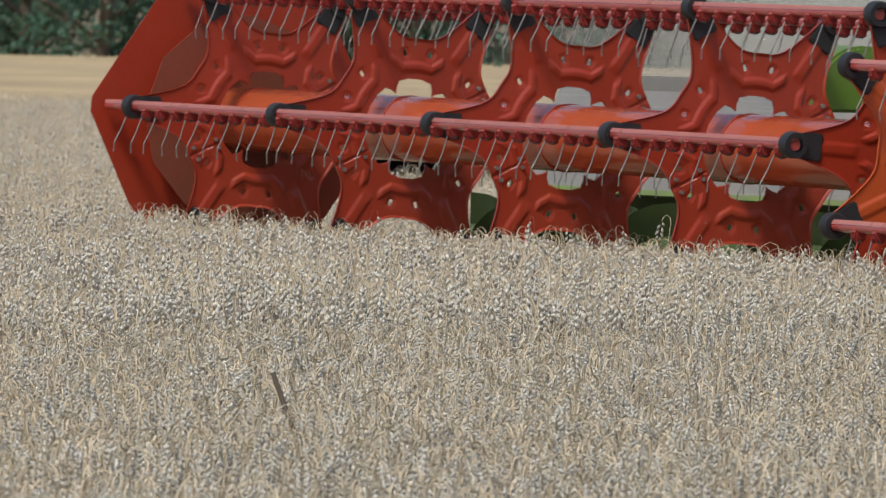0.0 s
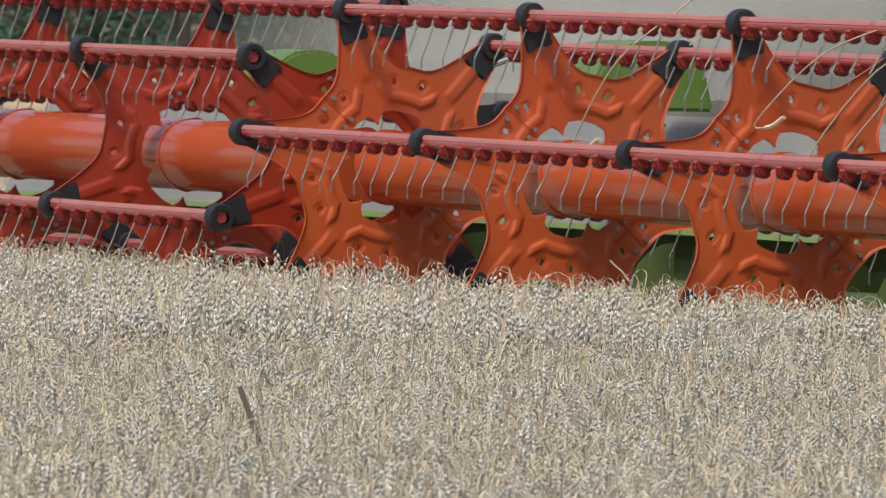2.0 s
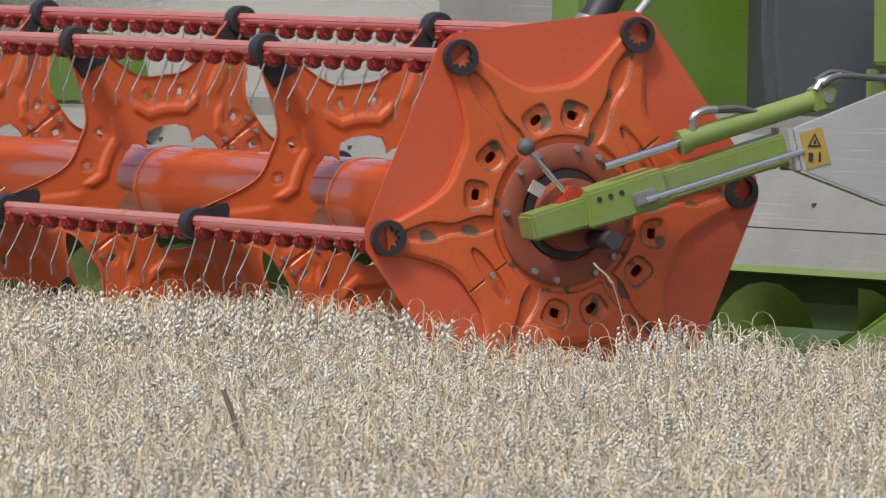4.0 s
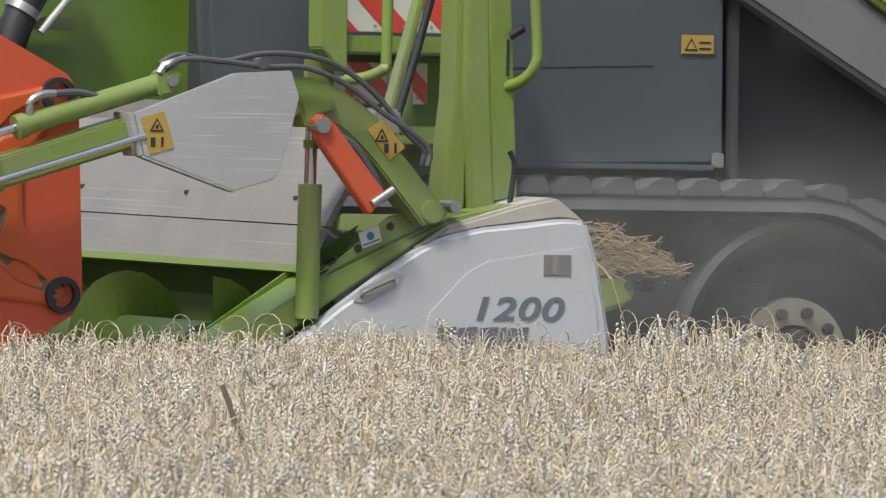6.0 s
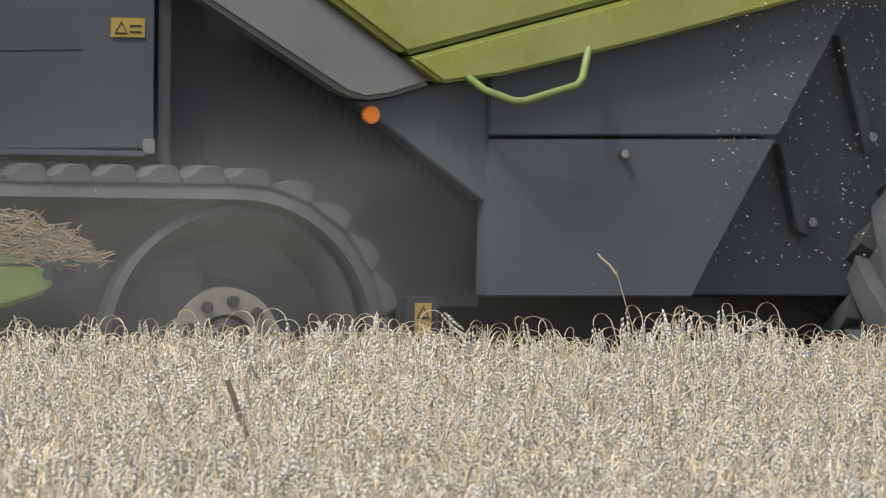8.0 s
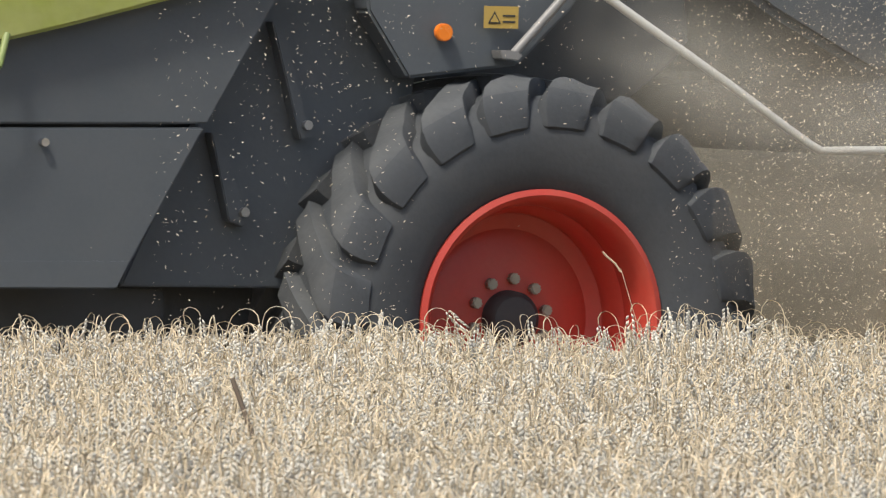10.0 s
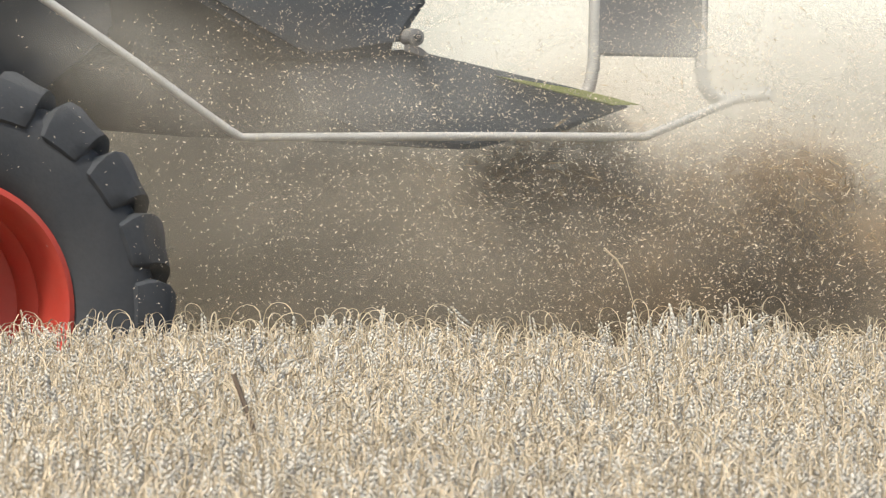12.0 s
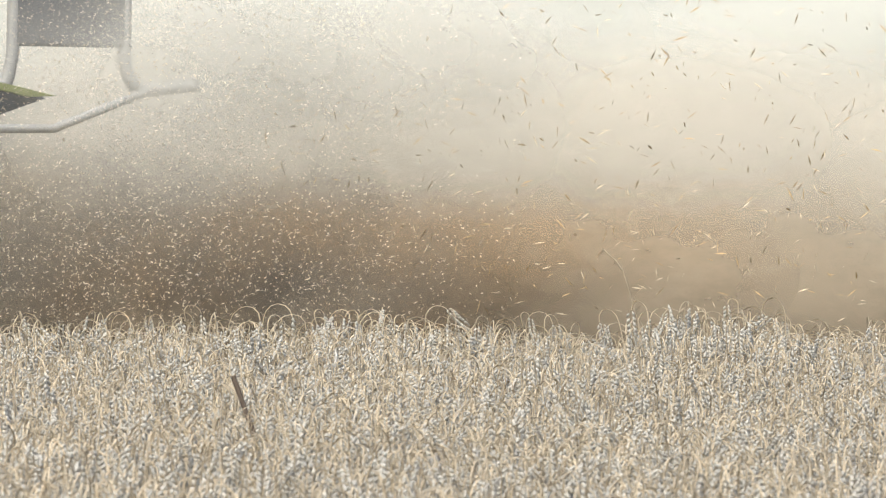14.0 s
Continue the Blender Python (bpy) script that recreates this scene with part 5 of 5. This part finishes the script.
def plant_wheat():
    standing, far, strips = [], [], {}
    y = 19.5
    while y < 64.0:
        dens = 255 if y < 34.5 else (200 if y < 50 else 120)
        step = 0.12
        w = half_width(y)
        n = int(dens * step * 2 * w)
        for _ in range(n):
            px, py = rng.uniform(-w, w), y + rng.uniform(0, step)
            # beside the machine's way
            dx, dy = px - START[0], py - START[1]
            u, v = dx * CS + dy * SN, -dx * SN + dy * CS
            k = height(px, py)
            if v < -0.16:
                edge = 0.03 if v > -1.0 and rng.random() < 0.25 else 0.0
                # a taller clump beside the track
                if v > -3.0 and 0.018 < px / py < 0.026 and rng.random() < 0.4:
                    edge = 0.075
                standing.append((px, py, k + edge))
            elif v > 12.65:
                far.append((px, py, k))
            elif u < LAST:
                i = int((u - FIRST) // STRIP)
                strips.setdefault(max(0, i), []).append((px, py, k + 0.085 if i >= 0 else k))
        y += step
    misty = []
    while y < 108.0:                   # open field before the hedge
        for _ in range(int(95 * 0.3 * 0.031 * y)):
            px, py = rng.uniform(-0.047, -0.016) * y, y + rng.uniform(0, 0.3)
            misty.append((px, py, height(px, py) + 0.02))
        y += 0.3
    tagged(wheat_mesh("wheat_field_edge", misty, MISTY_KINDS, rng), "far pale wheat before the hedge", "wheat", kind="stuff")
    near = wheat_mesh("standing_wheat", [s for s in standing], NEAR_KINDS, rng)
    tagged(near, "dense ripe wheat with pale nodding ears on straw-coloured stems", "wheat", kind="stuff")
    f = wheat_mesh("wheat_beyond", far, MISTY_KINDS, rng)
    tagged(f, "ripe pale wheat beyond the cut swath", "wheat", kind="stuff")
    out = []
    for i, spots in sorted(strips.items()):
        ob = wheat_mesh("wheat_strip", spots, FAR_KINDS, rng)
        tagged(ob, "strip of ripe wheat waiting for the cutter", "wheat", "wheat strips before the header", "stuff")
        out.append((FIRST + i * STRIP, ob))
    return out


strips = plant_wheat()


def lone_stalk(name, x, y, z0, z1, lean, r, mat, label, head):
    bm = rod(smooth_line([(0, 0, z0), (lean * 0.46, 0, (z0 + z1) / 2), (lean, 0, z1)], 5), r, sides=6)
    if head:
        bm = rod([(lean, 0, z1 - 0.01), (lean * 1.05, 0, z1 + head * 0.3), (lean * 1.12, 0, z1 + head * 0.7), (lean * 1.16, 0, z1 + head)], r * 2.6, bm, sides=6)
    ob = part(name, bm, mat, None, "", smooth=True, at=pose(x, y, 0))
    return tagged(ob, label, "weed")


lone_stalk("weed_stalk", -0.145, 25.2, GROUND, 0.901, -0.34, 0.0058, WEED, "dark withered weed stalk standing in the wheat", 0)
bent = smooth_line([(0, 0, GROUND), (0, 0, 0.4), (0.0, 0, 0.80), (0.014, 0, 0.85), (0.045, 0, 0.866), (0.078, 0, 0.848), (0.088, 0, 0.80)], 5)
tagged(part("bent_weed", rod(bent, 0.004, sides=6), WEED, None, "", smooth=True, at=pose(0.005, 19.35, 0)), "dark withered weed with its tip bent over", "weed")
lone_stalk("grass_stalk", 0.775, 31.2, GROUND, 1.03, -0.32, 0.0011, STRAW, "thin tall grass stalk with a small brown head", 0.045)


# ---- hedge far behind the field ----
def hedge_tree(x, y, h, seed):
    r = random.Random(seed)
    root = tagged(new("tree"), "dark green bushy tree in the hedge behind the field", "tree", "hedge trees")
    root.matrix_basis = pose(x, y, GROUND)
    bm = rod([(0, 0, 0), (0.1, 0, h * 0.4), (0.0, 0.1, h * 0.8)], 0.12, sides=8)
    for i in range(6):
        a = r.uniform(0, 6.28)
        z = h * r.uniform(0.1, 0.6)
        bm = rod([(0, 0, z), (math.cos(a) * h * 0.2, math.sin(a) * h * 0.2, z + h * 0.15), (math.cos(a) * h * 0.35, math.sin(a) * h * 0.35, z + h * 0.2)], 0.05, bm, sides=5)
    part("trunk", bm, BARK, root)
    vs, fs = [], []
    for c in range(64):
        a, q = r.uniform(0, 6.28), r.random() ** 0.5
        cx, cy, cz = math.cos(a) * q * h * 0.42, math.sin(a) * q * h * 0.42, h * r.uniform(0.06, 1.0)
        for i in range(42):
            d = Vector((r.gauss(0, 1), r.gauss(0, 1), r.gauss(0, 0.8))) * 0.20
            p = Vector((cx, cy, cz)) + d
            n = Vector((r.gauss(0, 1), r.gauss(0, 1), r.gauss(0, 1))).normalized()
            t = n.orthogonal().normalized() * r.uniform(0.05, 0.10)
            b = n.cross(t).normalized() * 0.045
            k = len(vs)
            vs += [p - t, p + b, p + t, p - b]
            fs.append((k, k + 1, k + 2, k + 3))
    me = bpy.data.meshes.new("crown")
    me.from_pydata([tuple(v) for v in vs], [], fs)
    me.materials.append(LEAF)
    ob = new("crown", me)
    ob.parent = root
    return root


for i in range(24):
    hedge_tree(-11.0 + (i // 2) * 1.9 + random.uniform(-0.4, 0.4), 212 + 5 * (i % 2) + random.uniform(-2, 2), random.uniform(3.6, 5.2), i)


# ---- chaff, straw and dust ----
scene.cycles.transparent_max_bounces = 48
def flakes(name, n, size, box3, mat, seed, label, thin=0.25):
    r = random.Random(seed)
    vs, fs = [], []
    for _ in range(n):
        p = Vector((r.uniform(-1, 1) * box3[0], r.uniform(-1, 1) * box3[1], r.uniform(-1, 1) * box3[2])) if not callable(box3) else box3(r)
        d = Vector((r.gauss(0, 1), r.gauss(0, 1), r.gauss(0, 1))).normalized()
        e = d.orthogonal().normalized()
        l = size * r.uniform(0.5, 1.5)
        k = len(vs)
        vs += [p - d * l, p + e * l * thin, p + d * l, p - e * l * thin + d.cross(e) * l * thin * 0.5]
        fs.append((k, k + 1, k + 2, k + 3))
    me = bpy.data.meshes.new(name)
    me.from_pydata([tuple(v) for v in vs], [], fs)
    me.materials.append(mat)
    return tagged(new(name, me), label, "chaff" if "chaff" in name else "straw", kind="stuff")


def puff(scale, mat):
    bm = bmesh.new()
    bmesh.ops.create_icosphere(bm, subdivisions=4, radius=1.0)
    bmesh.ops.delete(bm, geom=[v for v in bm.verts if v.co.y > 0.02], context="VERTS")
    ob = part("dust_puff", bm, mat, None, "", smooth=True, recalc=False)
    ob.scale = scale
    return tagged(ob, "soft drifting puff of harvest dust", "dust", "dust behind the machine", "stuff")


# each cloud: build, start place beside the machine (x, y, z), drift against the machine (x, y, z per second) and the time at which it is there
clouds = []
for i in range(5):
    clouds.append((flakes("chaff_cloud", 9500, 0.0046, (1.05, 0.45, 1.5), CHAFF, 20 + i, "pale chaff flakes whirling behind the rear wheel"), (9.6 + 0.24 * i, 3.55, 1.2 + 0.05 * i), (0.10, 0, -0.16), 11.7))
clouds.append((flakes("chaff_cloud", 1500, 0.0048, (0.42, 0.25, 1.0), CHAFF, 40, "pale chaff flakes falling before the rear wheel"), (7.0, 3.7, 1.5), (0.05, 0, -0.15), 10.8))
clouds.append((flakes("chaff_cloud", 700, 0.0046, (0.9, 0.25, 0.5), CHAFF, 42, "pale chaff flakes over the rear wheel"), (8.0, 3.7, 1.75), (0.05, 0, -0.10), 10.8))
clouds.append((flakes("chaff_cloud", 160, 0.004, (6.0, 2.5, 1.2), CHAFF, 41, "sparse chaff specks in the air"), (4.0, 2.2, 1.4), (0.05, 0, -0.04), 6.0))


def blob(rx, ry, rz):
    def f(r):
        while True:
            v = Vector((r.gauss(0, 0.42), r.gauss(0, 0.42), r.gauss(0, 0.42)))
            if v.length < 1.25:
                return Vector((v.x * rx, v.y * ry, v.z * rz))
    return f


# each burst: time of its height, place then, half sizes, number of straws
STRAWS = [(11.95, 11.15, 1.05, 0.45, 0.34, 900), (12.25, 11.6, 1.1, 0.55, 0.36, 900), (12.5, 12.05, 0.95, 0.40, 0.28, 1500), (12.45, 10.45, 1.1, 0.32, 0.2, 200), (12.85, 11.25, 1.02, 0.42, 0.26, 900),
          (13.0, 11.55, 1.08, 0.40, 0.30, 1000), (13.0, 12.3, 1.02, 0.48, 0.36, 1300), (13.1, 11.05, 1.12, 0.42, 0.22, 800), (13.2, 11.75, 1.14, 0.45, 0.26, 1300), (13.25, 12.35, 1.10, 0.42, 0.26, 1200),
          (13.35, 12.05, 1.10, 0.42, 0.26, 1100), (13.4, 12.85, 1.05, 0.50, 0.38, 1500), (13.5, 11.5, 0.98, 0.5, 0.26, 800)]
bursts = []
for i, (t, x, z, rx, rz, n) in enumerate(STRAWS):
    bursts.append((flakes("straw_cloud", n, 0.026, blob(rx, 0.5, rz), CUTSTRAW, 60 + i, "clump of chopped brown straw thrown out behind", 0.055), (x, 4.4, z), t))
clouds.append((flakes("straw_cloud", 800, 0.019, (1.9, 1.0, 0.55), CUTSTRAW, 80, "loose chopped straw flying in pale dust", 0.12), (13.2, 4.2, 1.40), (0.3, 0, -0.1), 13.5))
clouds.append((flakes("straw_cloud", 900, 0.016, (1.9, 1.0, 0.60), STRAW, 81, "loose pale straw flying in the dust", 0.13), (13.1, 4.1, 1.20), (0.3, 0, -0.1), 13.5))

PUFFS = []
pr = random.Random(11)
# pale bright dust high behind the machine
for i in range(14):
    PUFFS.append(((11.4 + i * 0.66 + pr.uniform(-0.15, 0.15), 11.0 + 0.28 * i, 1.88 + pr.uniform(-0.1, 0.1)), (1.5, 0.2, pr.uniform(1.0, 1.15)), CREAM, (0.05, 0, 0.0)))
for i in range(9):
    PUFFS.append(((12.6 + i * 0.65, 9.2 + 0.15 * i, 1.48 + pr.uniform(-0.1, 0.15)), (1.1, 0.15, pr.uniform(0.5, 0.65)), CREAM, (0.05, 0, 0.0)))
# tan dust low behind, under the hood a greyer colour darkened for shade
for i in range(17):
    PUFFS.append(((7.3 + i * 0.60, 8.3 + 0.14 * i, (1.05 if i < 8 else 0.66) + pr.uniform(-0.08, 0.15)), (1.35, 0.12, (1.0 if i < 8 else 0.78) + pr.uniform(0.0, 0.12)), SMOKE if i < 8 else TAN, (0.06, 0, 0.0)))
for i in range(6):
    PUFFS.append(((11.4 + i * 0.8, 5.4 + pr.uniform(-0.3, 0.3), 0.75 + pr.uniform(-0.1, 0.2)), (1.0, 0.2, pr.uniform(0.4, 0.55)), TAN, (0.1, 0, 0.0)))
# buff dust between the pale and the tan, tawny dust low behind the chopper, and milk-white dust before the ladder
for i in range(8):
    PUFFS.append(((12.05 + i * 0.53 + pr.uniform(-0.1, 0.1), 7.2 + 0.5 * (i % 2), 1.20 + pr.uniform(-0.06, 0.10)), (pr.uniform(0.95, 1.2), 0.12, pr.uniform(0.50, 0.66)), BUFF, (0.10, 0, 0.0)))
for i in range(13):
    PUFFS.append(((10.9 + i * 0.21 + pr.uniform(-0.1, 0.1), 4.9 + 0.06 * i, 0.84 + pr.uniform(-0.08, 0.10)), (pr.uniform(0.45, 0.7), 0.2, pr.uniform(0.22, 0.36)), TAWNY, (0.10, 0, 0.0)))
for i in range(6):
    PUFFS.append(((10.75 + i * 0.26, 3.9 + 0.05 * i, 1.56 + pr.uniform(-0.1, 0.12)), (0.55, 0.1, 0.42), MILK, (0.02, 0, 0.0)))
# brownish dust darkened for shade under the rear hood, and a paler veil before it
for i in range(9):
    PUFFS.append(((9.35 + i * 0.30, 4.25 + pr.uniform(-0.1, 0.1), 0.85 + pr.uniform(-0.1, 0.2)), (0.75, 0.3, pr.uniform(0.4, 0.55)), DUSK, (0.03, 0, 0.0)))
for i in range(7):
    PUFFS.append(((9.35 + i * 0.30, 4.1 + pr.uniform(-0.1, 0.1), 1.40 + pr.uniform(-0.15, 0.2)), (0.6, 0.3, pr.uniform(0.3, 0.5)), VEIL, (0.08, 0, 0.0)))
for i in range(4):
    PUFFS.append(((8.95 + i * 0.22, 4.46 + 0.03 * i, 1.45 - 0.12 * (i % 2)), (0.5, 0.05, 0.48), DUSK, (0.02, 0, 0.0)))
for i in range(3):
    PUFFS.append(((8.5 + i * 0.18, 4.05 + 0.05 * i, 1.62 - 0.06 * i), (0.42, 0.08, 0.36), VEIL, (0.03, 0, 0.0)))
for i in range(3):
    PUFFS.append(((10.7 + i * 0.35, 4.0 + 0.05 * i, 1.62), (0.6, 0.1, 0.45), VEIL, (0.05, 0, 0.0)))
# thin dust that hangs beside the machine
for i in range(3):
    PUFFS.append(((3.3 + i * 0.75, 3.0 + pr.uniform(-0.4, 0.4), 0.95 + pr.uniform(-0.1, 0.2)), (1.1, 0.5, 0.7), HAZE, (0.0, 0, 0)))
# grey dust far beyond the header
for i in range(16):
    PUFFS.append(((6.3 + i * 0.75, 19.0 + pr.uniform(0, 2), 1.55 + pr.uniform(-0.2, 0.3)), (2.0, 0.6, 0.95), FOG, (0.33, 0, 0), 1.0))
for (t, x, z, rx, rz, n) in STRAWS:
    for k in range(4):
        bursts.append((puff((rx * pr.uniform(0.7, 1.2), 0.3, rz * pr.uniform(0.7, 1.15)), TAWNY if k == 3 else BROWN), (x + pr.uniform(-0.7, 0.7) * rx, 4.75 + 0.1 * k, z - 0.02 + pr.uniform(-0.5, 0.45) * rz), t))
for item in PUFFS:
    at, scale, mat, drift = item[:4]
    clouds.append((puff(scale, mat), at, drift, item[4] if len(item) > 4 else 12.5))


# ---- motions ----
TIMES = [i * 0.5 for i in range(29)]
NEAR_T = [0.0, 0.5, 1.0, 1.5, 2.0, 4.5, 5.0, 5.5, 6.0, 14.0]
NEAR_A = [54.2, 116.7, 188.4, 249.6, 318.3, 642.5, 710.8, 773.5, 842.6, 842.6 + 132 * 8]
FAR_T = [0.0, 0.5, 1.0, 1.5, 2.0, 14.0]
FAR_A = [25.4, 87.8, 158.6, 222.6, 289.2, 289.2 + 131 * 12]


def motions():
    walk(combine, [(t, machine_at(t)) for t in TIMES])
    fine = [i * 0.1 for i in range(141)]
    for ob, ts, an, y0 in ((near_reel, NEAR_T, NEAR_A, 0.0), (far_reel, FAR_T, FAR_A, 6.17)):
        walk(ob, [(t, pose(RX, y0, reel_z(y0), math.degrees(LIFT), 0, 0) @ pose(0, 0, 0, 0, -float(np.interp(t, ts, an)), 0)) for t in fine])
    for bars, ts, an, y0 in ((near_bars, NEAR_T, NEAR_A, 0.02), (far_bars, FAR_T, FAR_A, 6.17)):
        for k, bar in enumerate(bars):
            rows = []
            for t in fine:
                x, z = polar(RR, float(np.interp(t, ts, an)) + 60 * k)
                rows.append((t, pose(RX + x, y0, reel_z(y0) + z, math.degrees(LIFT), 0, 0)))
            walk(bar, rows)
    walk(wheel, [(t, pose(*WHEEL_AT, 0, -math.degrees(gone(t) / 0.80), 0)) for t in TIMES])
    for w, (x, z), r in zip(track_wheels, (TW, TF), (0.53, 0.48)):
        walk(w, [(t, pose(x, 4.27, z, 0, -math.degrees(gone(t) / r), 0)) for t in TIMES])
    step = BELT_S[-1] / len(lugs)
    for i, lug in enumerate(lugs):
        rows = []
        for t in [j * 0.25 for j in range(57)]:
            x, z, a = belt_at(i * step - gone(t))
            rows.append((t, pose(x, 0, z, 0, a, 0)))
        walk(lug, rows)
    # the crop goes down as the cutter reaches it
    for u, ob in strips:
        cut = float(np.interp(-0.05 - u - STRIP, GONE_D, GONE_T))
        rows = [(0.0, pose(0, 0, 0)), (max(0.04, cut), pose(0, 0, 0)), (max(0.04, cut) + 0.4, pose(0, 0, -0.45)), (14.0, pose(0, 0, -0.45))]
        walk(ob, rows)
    for ob, (x, y, z), (dx, dy, dz), t0 in clouds:
        rows = []
        for t in [i * 1.0 for i in range(15)]:
            px, py = to_world(x + dx * (t - t0), y + dy * (t - t0), gone(t))
            rows.append((t, pose(px, py, z + dz * (t - t0), 0, 0, 0)))
        walk(ob, rows)
    # bursts of straw: inside the chopper until they are thrown out, then carried along and falling
    for ob, (x, y, z), t0 in bursts:
        rows = []
        for t, (bx, by, bz) in ((0.0, (9.4, 6.0, 2.25)), (t0 - 0.75, (9.4, 6.0, 2.25)), (t0 - 0.35, (10.4, 5.4, 1.2)), (t0, (x, y, z)), (t0 + 0.30, (x + 0.2, y, z - 0.10)), (t0 + 0.60, (x + 0.35, y, z - 0.75)), (t0 + 0.8, (x + 0.45, y, z - 1.1)), (15.5, (x + 3.0, y, z - 1.1))):
            px, py = to_world(bx, by, gone(t))
            rows.append((t, pose(px, py, bz)))
        walk(ob, rows)


motions()
